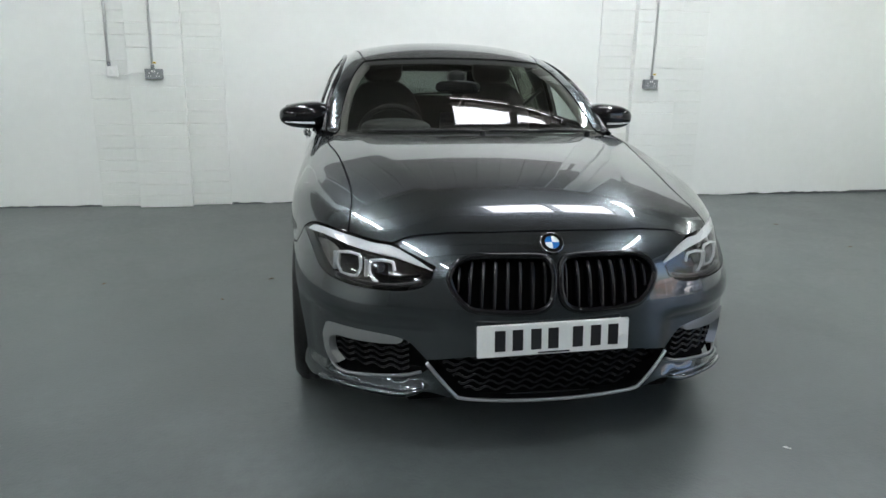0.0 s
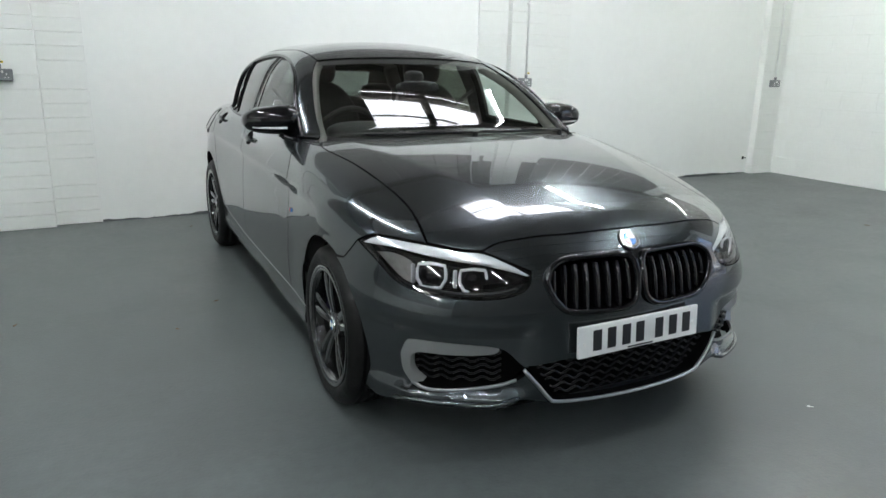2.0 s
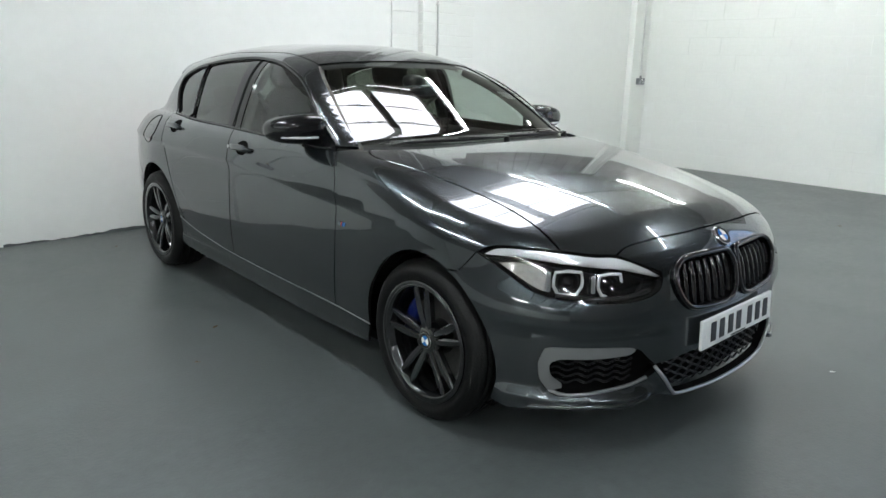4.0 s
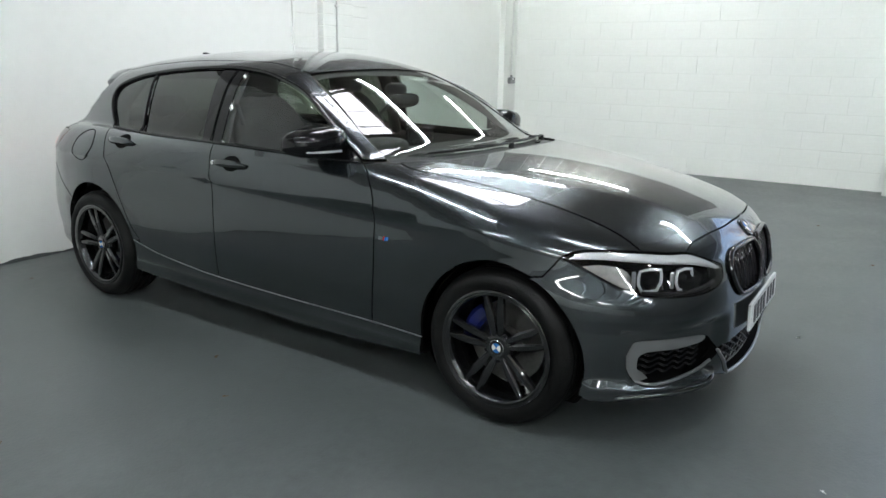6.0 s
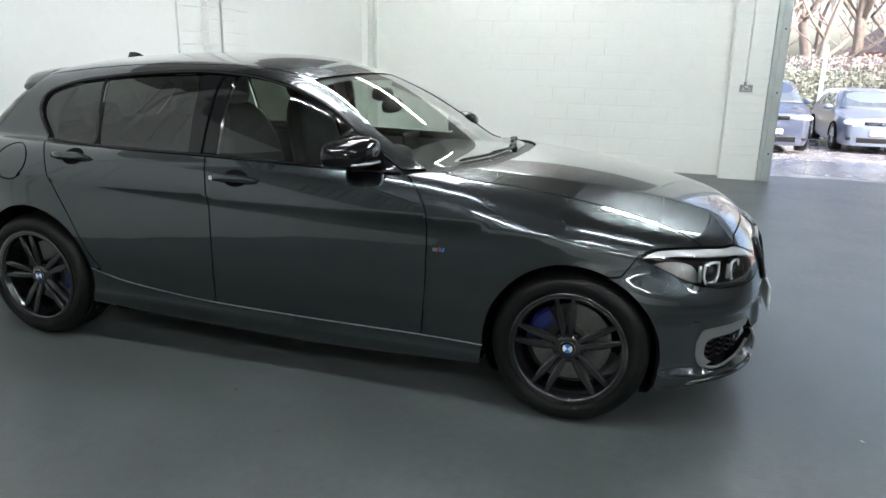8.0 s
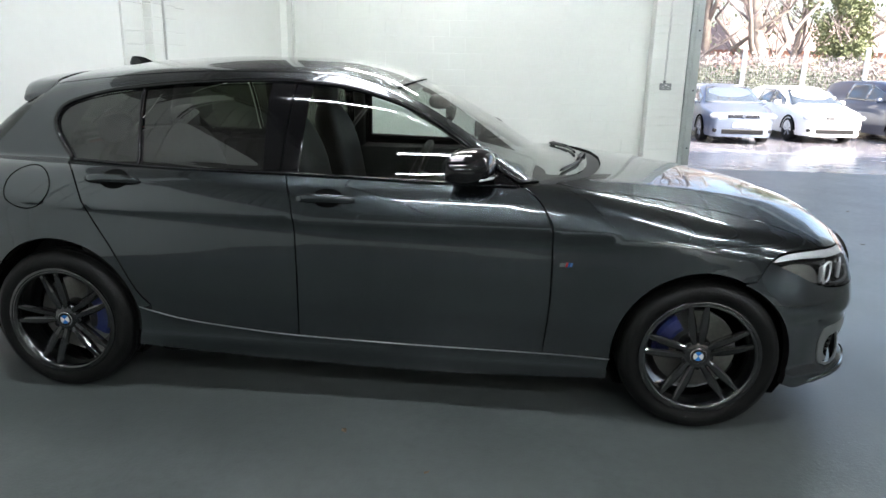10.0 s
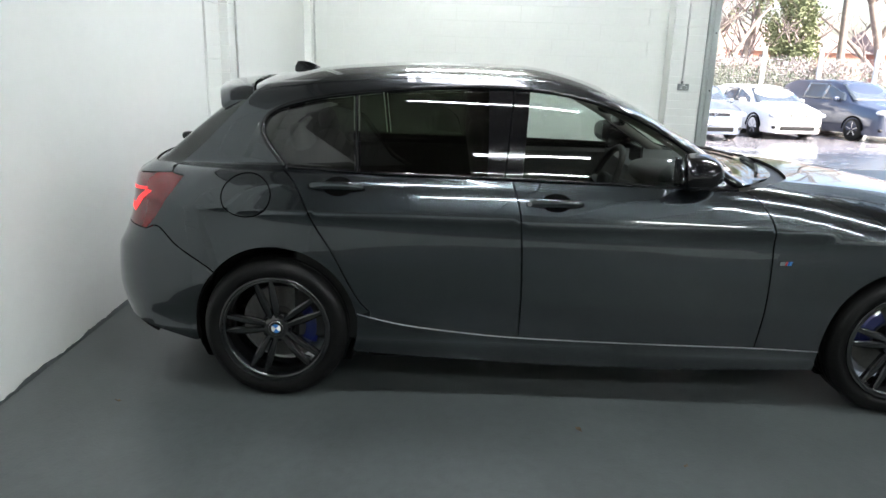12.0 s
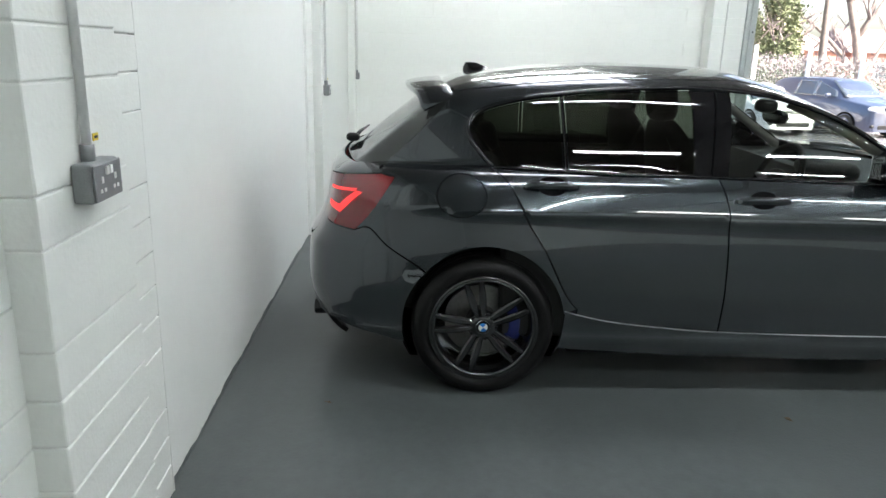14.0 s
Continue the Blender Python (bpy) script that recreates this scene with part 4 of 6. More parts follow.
both("mirror_sail", lay("slant", sail, gap=0, push=-0.002), M_BLACK, car, "gloss black corner cover", 0.02)
for s in (1, -1):
    p, _ = on_skin("slant", spline(np.array(DLO), 0.02), 0.001)
    part("window_trim", tube([(s * q[0], q[1], q[2]) for q in p], 0.011, 10), M_BLACK, car, "gloss black window surround", True)
    p, _ = on_skin("slant", spline(np.array([(-0.79, 0.76, 0.968), (-0.79, 1.03, 0.966), (-0.80, 1.70, 0.987), (-0.79, 2.25, 0.994), (-0.72, 2.65, 0.988)]), 0.03), 0.003)
    part("belt_trim", tube([(s * q[0], q[1], q[2]) for q in p], 0.007, 8), M_BLACK, car, "gloss black waistline strip", True)
    for a, b, r in (((-0.80, 1.728, 0.99), (-0.60, 1.692, 1.34), 0.003), ((-0.79, 2.348, 0.995), (-0.60, 2.368, 1.29), 0.008)):
        p, _ = on_skin("slant", spline(np.array([a, b]), 0.04), 0.001)
        part("window_divider", tube([(s * q[0], q[1], q[2]) for q in p], r, 8), M_BLACK if r > 0.005 else M_DARK, car, "", True)

# ---- front end ----
KID = [(-0.355, -0.71, 0.640), (-0.338, -0.70, 0.675), (-0.300, -0.70, 0.697), (-0.245, -0.70, 0.704), (-0.065, -0.72, 0.703), (-0.025, -0.73, 0.690), (-0.012, -0.74, 0.655),
       (-0.012, -0.75, 0.600), (-0.025, -0.76, 0.556), (-0.060, -0.77, 0.533), (-0.12, -0.77, 0.527), (-0.27, -0.76, 0.535), (-0.318, -0.75, 0.560), (-0.345, -0.73, 0.600), (-0.355, -0.71, 0.640)]
FOG = [(-0.757, -0.475, 0.375), (-0.750, -0.488, 0.410), (-0.735, -0.51, 0.430), (-0.62, -0.62, 0.432), (-0.515, -0.70, 0.418), (-0.46, -0.72, 0.375), (-0.425, -0.73, 0.335),
       (-0.455, -0.72, 0.300), (-0.51, -0.70, 0.282), (-0.60, -0.64, 0.268), (-0.70, -0.555, 0.258), (-0.735, -0.51, 0.272), (-0.752, -0.482, 0.315), (-0.757, -0.475, 0.375)]
LOW = [(0, -0.78, 0.380), (-0.25, -0.77, 0.376), (-0.40, -0.74, 0.358), (-0.428, -0.732, 0.345), (-0.385, -0.74, 0.295), (-0.335, -0.745, 0.235), (-0.30, -0.75, 0.222), (-0.15, -0.77, 0.214), (0, -0.775, 0.212)]
kid = outline("round", [KID], step=0.012)
fog = outline("round", [FOG], step=0.012)
low = outline("round", [LOW], sym=True, step=0.014)
flip = lambda o: (o * [-1, 1])[::-1]
arch_f = snap("side", arc(*CF, RF, 112, 196, 14))
bumper = outline("round", [HOOD_FRONT, LAMP_TOP_C[::-1], LAMP_LOW[::-1], NOSE_SEAM, [NOSE_SEAM[-1], arch_f[0]], arch_f,
                           [arch_f[-1], (-0.82, -0.41, 0.188), (-0.75, -0.53, 0.214), (-0.64, -0.62, 0.218), (-0.51, -0.69, 0.212), (-0.43, -0.72, 0.235), (-0.33, -0.74, 0.212), (-0.15, -0.76, 0.200), (0, -0.77, 0.197)]], sym=True)
fb = skin("front_bumper", lay("round", bumper, [kid, flip(kid), fog, flip(fog), low], step=0.02, gap=0.002), M_PAINT, car, "sculpted grey bumper with dark air intakes", 0.03)

for s in (1, -1):
    side = lambda o: o if s > 0 else flip(o)
    mx = lambda pts: [(s * x, y, z) for x, y, z in pts]
    # kidney grille
    p, n = on_skin("round", spline(np.array(KID), 0.012), 0.006)
    ring = part("grille", tube([(s * q[0], q[1], q[2]) for q in p[:-1]], 0.011, 10, None, True), M_BLACK, car, "gloss black kidney grille", True)
    skin("grille_back", lay("round", shrink(side(kid), -0.004), step=0.03, gap=0, push=-0.06), M_DARK, ring, "", 0)
    for k in range(8):
        x = -0.332 + k * 0.0425
        zs = np.linspace(0.538, 0.698, 9)
        ok = [z for z in zs if inside(kid, flat("round", np.array([[x, -0.72, z]])))[0]]
        if len(ok) < 3:
            continue
        p, n = on_skin("round", [(x, -0.73, z) for z in ok], -0.026)
        bm = bmesh.new()
        rows = []
        for q, m in zip(p, n):
            rows.append([bm.verts.new((s * (q[0] + a), q[1] + b, q[2])) for a, b in ((-0.0055, 0.0), (-0.004, -0.022), (0.004, -0.022), (0.0055, 0.0), (0.004, 0.035), (-0.004, 0.035))])
        for a, b in zip(rows, rows[1:]):
            for i in range(6):
                bm.faces.new((a[i], a[(i + 1) % 6], b[(i + 1) % 6], b[i]))
        part("slat", bm, M_BLACK, ring, "", True)
    # corner intake with its grey bracket
    duct = skin("corner_intake", lay("round", shrink(side(fog), -0.004), step=0.03, gap=0, push=-0.055), M_DARK, car, "dark honeycomb corner air intake", 0)
    upper = outline("round", [[(-0.757, -0.475, 0.375), (-0.750, -0.488, 0.410), (-0.735, -0.51, 0.430), (-0.62, -0.62, 0.432), (-0.515, -0.70, 0.418)],
                              [(-0.515, -0.70, 0.418), (-0.53, -0.69, 0.402), (-0.62, -0.62, 0.396), (-0.70, -0.54, 0.394), (-0.724, -0.52, 0.386), (-0.732, -0.505, 0.37), (-0.730, -0.508, 0.32), (-0.710, -0.545, 0.288)],
                              [(-0.710, -0.545, 0.288), (-0.735, -0.51, 0.272)], [(-0.735, -0.51, 0.272), (-0.752, -0.482, 0.315), (-0.757, -0.475, 0.375)]], step=0.012)
    skin("bracket", lay("round", side(upper), step=0.015, gap=0, push=0.004), M_GREYTRIM, duct, "satin grey bracket blade", 0.03)
    p, _ = on_skin("round", spline(np.array([(-0.735, -0.51, 0.275), (-0.70, -0.555, 0.262), (-0.60, -0.64, 0.271), (-0.51, -0.70, 0.285), (-0.455, -0.72, 0.303)]), 0.02), 0.0)
    part("lower_edge", tube([(s * q[0], q[1], q[2]) for q in p], 0.006, 8), M_GREYTRIM, duct, "", True)
    bm = bmesh.new()
    for r in range(5):
        z0 = 0.295 + r * 0.024
        run = []
        for k in range(26):
            x = -0.72 + k * 0.0105
            z = z0 + 0.007 * math.sin(k * math.pi / 3)
            if inside(fog, flat("round", np.array([[x, -0.62, z]])))[0]:
                run.append((x, z))
        if len(run) > 3:
            p, _ = on_skin("round", [(x, -0.25 - 0.45 * math.sqrt(max(1 - (x / 0.86) ** 2, 0)), z) for x, z in run], -0.03)
            add_tube(bm, [(s * q[0], q[1], q[2]) for q in p], 0.004, 5)
    part("mesh", bm, M_SATIN, duct)
    # splitter blade under the corner intake
    p, _ = on_skin("round", spline(np.array([(-0.79, -0.46, 0.206), (-0.74, -0.535, 0.222), (-0.64, -0.62, 0.228), (-0.52, -0.69, 0.224), (-0.44, -0.72, 0.245)]), 0.02), 0.0)
    part("splitter", tube([(s * q[0], q[1], q[2]) for q in p], 0.010, 10, [0.4] + [1.0] * (len(p) - 2) + [0.4]), M_PAINT, fb, "", True)

# lower middle intake
mid = skin("lower_intake", lay("round", shrink(low, -0.004), step=0.04, gap=0, push=-0.06), M_DARK, car, "dark honeycomb lower air intake", 0)
bm = bmesh.new()
for r in range(6):
    z0 = 0.238 + r * 0.024
    half = 0.30 + (z0 - 0.235) * 0.85
    run = [(-half + k * 0.0105, z0 + 0.0075 * math.sin(k * math.pi / 3 + r * math.pi)) for k in range(int(2 * half / 0.0105))]
    p, _ = on_skin("front", [(x, 0, z) for x, z in run], -0.03)
    add_tube(bm, [tuple(q) for q in p], 0.0042, 5)
part("mesh", bm, M_SATIN, mid)
lip = [(-0.428, -0.732, 0.345), (-0.385, -0.74, 0.292), (-0.335, -0.745, 0.232), (-0.30, -0.75, 0.216), (-0.15, -0.77, 0.208), (0, -0.775, 0.206)]
lip = lip + mirror3(lip[:-1])[::-1]
p, _ = on_skin("front", spline(np.array(lip), 0.02), 0.004)
part("edge_strip", tube([tuple(q) for q in p], 0.0065, 8), M_SILVER, mid, "bright metal edge strip", True)

# number plate: characters stand as plain bars
pn, nn = on_skin("front", [(-0.013, 0, 0.443)], 0.012)
plate = part("number_plate", box((-0.262, -0.006, -0.055), (0.262, 0.006, 0.055), 0.004, 2), M_PLATE, car, "white number plate with dark bars")
plate.matrix_basis = Matrix.Translation(pn[0]) @ pose(0, 0, 0, -3, -1.1, 0)
for k, x in enumerate((-0.185, -0.125, -0.062, -0.003, 0.082, 0.145, 0.206)):
    part("bar", box((x - 0.018, -0.0085, -0.035), (x + 0.018, -0.0062, 0.037), 0.001), M_INK, plate)
for x in (-0.238, 0.238):
    part("screw_cap", tube([(x, -0.006, -0.006), (x, -0.009, -0.006)], 0.007, 12), M_WHITEP, plate)
part("small_print", box((-0.055, -0.0075, -0.049), (0.055, -0.0062, -0.044)), M_INK, plate)


def roundel(r, parent, m, name="emblem"):
    """A plain round badge: dark ring, blue and white quarters."""
    e = part(name, lathe([(0, 0.0), (0, r), (0.004, r), (0.006, r * 0.94), (0.006, r * 0.90)], 32, "z"), M_CHROME, parent, "round black, blue and white badge", True)
    e.matrix_basis = m
    part("ring", lathe([(0.0052, r * 0.93), (0.0066, r * 0.90), (0.0066, r * 0.62), (0.0052, r * 0.60)], 32, "z"), M_BLACK, e)
    for k in range(4):
        bm = bmesh.new()
        c = bm.verts.new((0, 0, 0.007))
        rim = [bm.verts.new((r * 0.60 * math.cos(radians(90 * k + a)), r * 0.60 * math.sin(radians(90 * k + a)), 0.0062)) for a in range(0, 91, 10)]
        for a, b in zip(rim, rim[1:]):
            bm.faces.new((c, a, b))
        part("quarter", bm, M_ROUNDEL if k % 2 else M_WHITEP, e)
    return e


def facing(p, n, spin=0):
    """A pose whose z axis points along n."""
    return Matrix.Translation(Vector(p)) @ Vector(n).to_track_quat("Z", "Y").to_matrix().to_4x4() @ pose(0, 0, 0, 0, 0, spin)


pe, ne = on_skin("front", [(-0.004, 0, 0.741)], 0.001)
roundel(0.041, car, facing(pe[0], ne[0]))

# headlights
lamp = outline("round", [LAMP_LOW, LAMP_TOP_C, LAMP_TOP_A, LAMP_TOP_B], step=0.014)
BROW = [(-0.408, -0.69, 0.662), (-0.46, -0.655, 0.694), (-0.525, -0.595, 0.724), (-0.585, -0.545, 0.728), (-0.650, -0.46, 0.737), (-0.715, -0.355, 0.741), (-0.765, -0.285, 0.736), (-0.800, -0.25, 0.712)]
BROW_LOW = [(-0.800, -0.25, 0.712), (-0.775, -0.30, 0.716), (-0.72, -0.36, 0.720), (-0.65, -0.46, 0.714), (-0.58, -0.55, 0.705), (-0.52, -0.61, 0.697), (-0.45, -0.66, 0.677), (-0.408, -0.69, 0.662)]
brow = outline("round", [BROW, BROW_LOW], step=0.012)
SIDE_REF = [(-0.795, -0.30, 0.690), (-0.76, -0.36, 0.700), (-0.715, -0.42, 0.690), (-0.715, -0.46, 0.66), (-0.72, -0.47, 0.625), (-0.75, -0.44, 0.628), (-0.78, -0.37, 0.66), (-0.795, -0.30, 0.690)]
sref = outline("round", [SIDE_REF], step=0.012)
for s in (1, -1):
    o = (lambda q: q) if s > 0 else flip
    head = skin("headlight", lay("round", o(lamp), step=0.02, gap=0.002, push=-0.001), M_LENS, car, "clear lens over twin ringed headlamps", 0)
    head.visible_shadow = False
    skin("lamp_bowl", lay("round", shrink(o(lamp), -0.003), step=0.03, gap=0, push=-0.055), M_BLACK, head, "black lamp housing", 0)
    skin("brow_strip", lay("round", o(brow), step=0.014, gap=0, push=-0.005), M_LAMPW, head, "bright white brow strip", 0.02)
    skin("side_reflector", lay("round", o(sref), step=0.014, gap=0, push=-0.034), M_DISC, head, "dull steel side reflector", 0.01)
    for x, y, z, r in ((-0.693, -0.53, 0.655, 0.044), (-0.580, -0.625, 0.652, 0.040)):
        p, n = on_skin("round", [(x, y, z)], -0.030)
        m = facing((s * p[0][0], p[0][1], p[0][2]), (s * n[0][0] * 0.65, n[0][1], 0.02))
        # ring with an open, chamfered outline
        ring = [(r * a * (1 if s > 0 else -1), r * b, 0) for a, b in ((-0.98, 0.80), (-1.10, 0.3), (-1.10, -0.25), (-0.72, -0.92), (0.0, -0.98), (0.72, -0.92), (1.10, -0.25), (1.10, 0.3), (0.98, 0.80), (0.0, 0.92))]
        q = part("light_ring", tube(ring, 0.0058, 8, None, True), M_LAMPW, head, "white daytime light ring", True)
        q.matrix_basis = m
        q = part("light_guide", box((-r * 1.62, -r * 0.75, -0.014), (-r * 1.28, r * 0.8, 0.0), 0.006, 2), M_SILVER, head, "pale vertical light guide", True)
        q.matrix_basis = m if s > 0 else m @ Matrix.Diagonal((-1, 1, 1, 1))
        q = part("projector", blob((0, 0, -0.012), (r * 0.55, r * 0.55, 0.02), 2.0, 20, 12), M_BLACK, head, "dark projector lens", True)
        q.matrix_basis = m
        q = part("bezel", lathe([(-0.02, r * 1.0), (0.0, r * 0.86), (0.002, r * 0.78), (-0.02, r * 0.62)], 32, "z"), M_BLACK, head, "", True)
        q.matrix_basis = m
    p, n = on_skin("round", spline(np.array([(-0.72, -0.50, 0.612), (-0.63, -0.595, 0.603), (-0.53, -0.665, 0.605), (-0.45, -0.695, 0.62)]), 0.02), -0.02)
    part("lower_ledge", tube([(s * q[0], q[1], q[2]) for q in p], 0.007, 8), M_SATIN, head, "", True)

# wipers and washer area
for x0, x1, y0, y1 in ((-0.02, -0.52, 0.455, 0.575), (0.55, 0.04, 0.575, 0.47)):
    p, _ = on_skin("top", spline(np.array([(x0, y0, 1), ((x0 + x1) / 2, (y0 + y1) / 2 - 0.03, 1), (x1, y1, 1)]), 0.04), 0.006)
    wp = part("wiper", tube([tuple(q) for q in p], 0.0075, 8, [0.6] + [1] * (len(p) - 2) + [0.5]), M_SATIN, car, "black wiper blade", True)
    piv = on_skin("top", [(p[0][0] + 0.02, y0 - 0.02, 1)], 0.004)[0][0]
    part("wiper_arm", tube([tuple(piv + np.array([0, 0, 0.006])), tuple(p[len(p) // 2] + np.array([0, 0, 0.007]))], 0.006, 8), M_SATIN, wp, "", True)
    part("wiper_pivot", lathe([(-0.02, 0.0), (-0.02, 0.016), (0.008, 0.014), (0.01, 0.0)], 16, "z"), M_SATIN, wp).matrix_basis = pose(*piv)

# ---- rear end ----
TL_OUT = [(-0.68, 3.255, 0.724), (-0.60, 3.32, 0.735), (-0.50, 3.36, 0.76)]
TL_OUT[0] = TAIL_FRONT[-1]
TT = max(1, len(TAIL_TOP) // 2)
TL_IN = snap("rear", [(-0.50, 3.36, 0.76), (-0.50, 3.33, 0.93)])
tail = outline("back", [TAIL_TOP[TT:], TAIL_FRONT, TL_OUT[:2] + TL_IN[:1], TL_IN, [TL_IN[1], TAIL_TOP[TT]]], step=0.014)
BAR = [(-0.690, 3.15, 0.885), (-0.645, 3.25, 0.785), (-0.55, 3.33, 0.800), (-0.55, 3.33, 0.822), (-0.63, 3.25, 0.818), (-0.655, 3.16, 0.888)]
bar1 = outline("back", [BAR[i:i + 2] if i < 5 else [BAR[5], BAR[0]] for i in range(6)], step=0.012)
bar2 = outline("back", [[(-0.655, 3.16, 0.898), (-0.55, 3.33, 0.885)], [(-0.55, 3.33, 0.885), (-0.55, 3.33, 0.872)], [(-0.55, 3.33, 0.872), (-0.650, 3.16, 0.886)], [(-0.650, 3.16, 0.886), (-0.655, 3.16, 0.898)]], step=0.012)
gate = outline("back", [[(0, 3.35, 0.992), HATCH_SIDE[-1][:2] + (0.992,)], [HATCH_SIDE[-1][:2] + (0.992,), HATCH_SIDE[-1], *TAIL_TOP[1:TT + 1]], [TAIL_TOP[TT], TL_IN[1]],
                        TL_IN[::-1], [TL_IN[0], (-0.4, 3.4, 0.63), (0, 3.45, 0.62)]], sym=True)
tg = skin("tailgate", lay("back", gate, step=0.03), M_PAINT, car)
for s in (1, -1):
    o = (lambda q: q) if s > 0 else flip
    tl = skin("tail_light", lay("back", o(tail), step=0.02, gap=0.002), M_RED, car, "red wraparound tail light", 0.03)
    skin("light_bar", lay("back", o(bar1), step=0.014, gap=0, push=0.0015), M_REDB, tl, "brighter red light bar", 0)
    skin("light_bar", lay("back", o(bar2), step=0.014, gap=0, push=0.0015), M_REDB, tl, "brighter red light bar", 0)
rear_arch = snap("side", arc(*CR, RR, 45, -12, 12))
rb = outline("back", [[(0, 3.45, 0.615), (-0.4, 3.4, 0.625), TL_IN[0], TL_OUT[1], TL_OUT[0]], BUMP_SEAM, [BUMP_SEAM[-1], rear_arch[0]], rear_arch,
                      [rear_arch[-1], (-0.84, 3.06, 0.232), (-0.78, 3.17, 0.258), (-0.66, 3.32, 0.295), (-0.5, 3.40, 0.31), (0, 3.44, 0.31)]], sym=True)
rbm = skin("rear_bumper", lay("back", rb, step=0.028), M_PAINT, car, "", 0.03)
diff = outline("back", [[(0, 3.42, 0.306), (-0.5, 3.38, 0.304), (-0.62, 3.33, 0.285)], [(-0.62, 3.33, 0.285), (-0.60, 3.3, 0.17)], [(-0.60, 3.3, 0.17), (0, 3.35, 0.17)]], sym=True)
skin("diffuser", lay("back", diff, step=0.04, push=-0.01), M_SATIN, rbm, "black rear diffuser", 0.02)
for s in (-1, 1):
    part("tailpipe", lathe([(3.20, 0.038), (3.47, 0.040), (3.475, 0.037), (3.30, 0.034), (3.30, 0.0)], 24, "y"), M_BLACK, rbm, "dark chrome tailpipe", True).matrix_basis = pose(s * 0.48, 0, 0.265)
rear_win = outline("rear", [[(0, 3.0, 1.285), (-0.3, 3.0, 1.28), (-0.49, 2.9, 1.26)], [(-0.49, 2.9, 1.26), *[k for k in HATCH_SIDE if k[2] < 1.262]],
                            [HATCH_SIDE[-1], (-0.3, 3.3, 0.994), (0, 3.3, 0.994)]], sym=True)
rw = skin("rear_window", lay("rear", rear_win, step=0.03, gap=0, push=-0.003), M_REARGLASS, car, "dark tinted rear window", 0)
edge = [k for k in HATCH_SIDE if k[2] < 1.262]
frit = outline("rear", [[(-0.42, 2.9, 1.26), (-0.49, 2.9, 1.26)], [(-0.49, 2.9, 1.26), *edge], [edge[-1], (-0.50, 3.3, 0.994)], [(-0.50, 3.3, 0.994), (-0.42, 2.9, 1.26)]])
for s in (1, -1):
    skin("glass_border", lay("rear", frit if s > 0 else (frit * [-1, 1])[::-1], step=0.03, gap=0, push=-0.005), M_BLACK, rw, "black glass border", 0)
# spoiler: carries the roof on over the glass, its ends turned down to the pillars
bm = bmesh.new()
rows = []
for k in range(33):
    x = -0.553 + 1.106 * k / 32
    e = abs(x) / 0.553
    y0, y1 = 2.885 - 0.062 * e ** 3, 3.062 - 0.085 * e ** 2.5
    crown = 0.14 * x * x + 0.20 * x ** 4 + 0.040 * max(e - 0.82, 0) / 0.18 * max(e - 0.82, 0) / 0.18
    z0 = float(roof_z(np.array([y0]))[0]) - crown - 0.002
    z1 = float(roof_z(np.array([y1]))[0]) - crown + 0.006
    yl, zl = 2.985 - 0.22 * x * x, 1.240
    rows.append([bm.verts.new(c) for c in ((x, y0, z0), (x, y0 + 0.35 * (y1 - y0), z0 + 0.35 * (z1 - z0) + 0.003), (x, y0 + 0.7 * (y1 - y0), z0 + 0.7 * (z1 - z0) + 0.004), (x, y1 - 0.010, z1), (x, y1, z1 - 0.008),
                                           (x, y1 - 0.006, z1 - 0.024), (x, yl, min(zl, z1 - 0.03)), (x, y0 + 0.03, z0 - 0.075))])
for a, b in zip(rows, rows[1:]):
    for i in range(8):
        bm.faces.new((a[i], a[(i + 1) % 8], b[(i + 1) % 8], b[i]))
bm.faces.new(rows[0])
bm.faces.new(rows[-1][::-1])
bmesh.ops.recalc_face_normals(bm, faces=bm.faces)
bmesh.ops.bevel(bm, geom=[e for e in bm.edges if e.calc_face_angle(0) > 0.7], offset=0.006, segments=3, affect="EDGES", profile=0.5)
part("roof_spoiler", bm, M_PAINT, car, "", True)
rwp = part("rear_wiper", tube([(0.0, 3.32, 1.03), (0.12, 3.30, 1.05), (0.34, 3.27, 1.06)], 0.009, 8, [1.3, 1, 0.5]), M_SATIN, car, "black rear wiper", True)
part("wiper_hub", blob((0, 3.33, 1.03), (0.03, 0.035, 0.022), 3, 16, 10), M_SATIN, rwp, "", True)

# aerial fin
bm = bmesh.new()
rows = []
for k in range(15):
    t = k / 14
    y = 2.565 + 0.20 * t
    zt = 1.374 + 0.050 * ease(0, 0.75, t) * (1 - ease(0.93, 1.0, t) * 0.5)
    zb = float(roof_z(np.array([y]))[0]) - 0.006
    w = 0.004 + 0.022 * math.sin(math.pi * min(t * 0.8 + 0.12, 1))
    rows.append([bm.verts.new(c) for c in ((-w, y, zb), (-w * 0.55, y, zb + 0.5 * (zt - zb)), (-0.0025, y, zt - 0.003), (0, y, zt), (0.0025, y, zt - 0.003), (w * 0.55, y, zb + 0.5 * (zt - zb)), (w, y, zb))])
for a, b in zip(rows, rows[1:]):
    for i in range(6):
        bm.faces.new((a[i], a[i + 1], b[i + 1], b[i]))
bm.faces.new(rows[-1])
bm.faces.new(rows[0][::-1])
part("aerial_fin", bm, M_BLACK, car, "dark shark fin aerial", True)

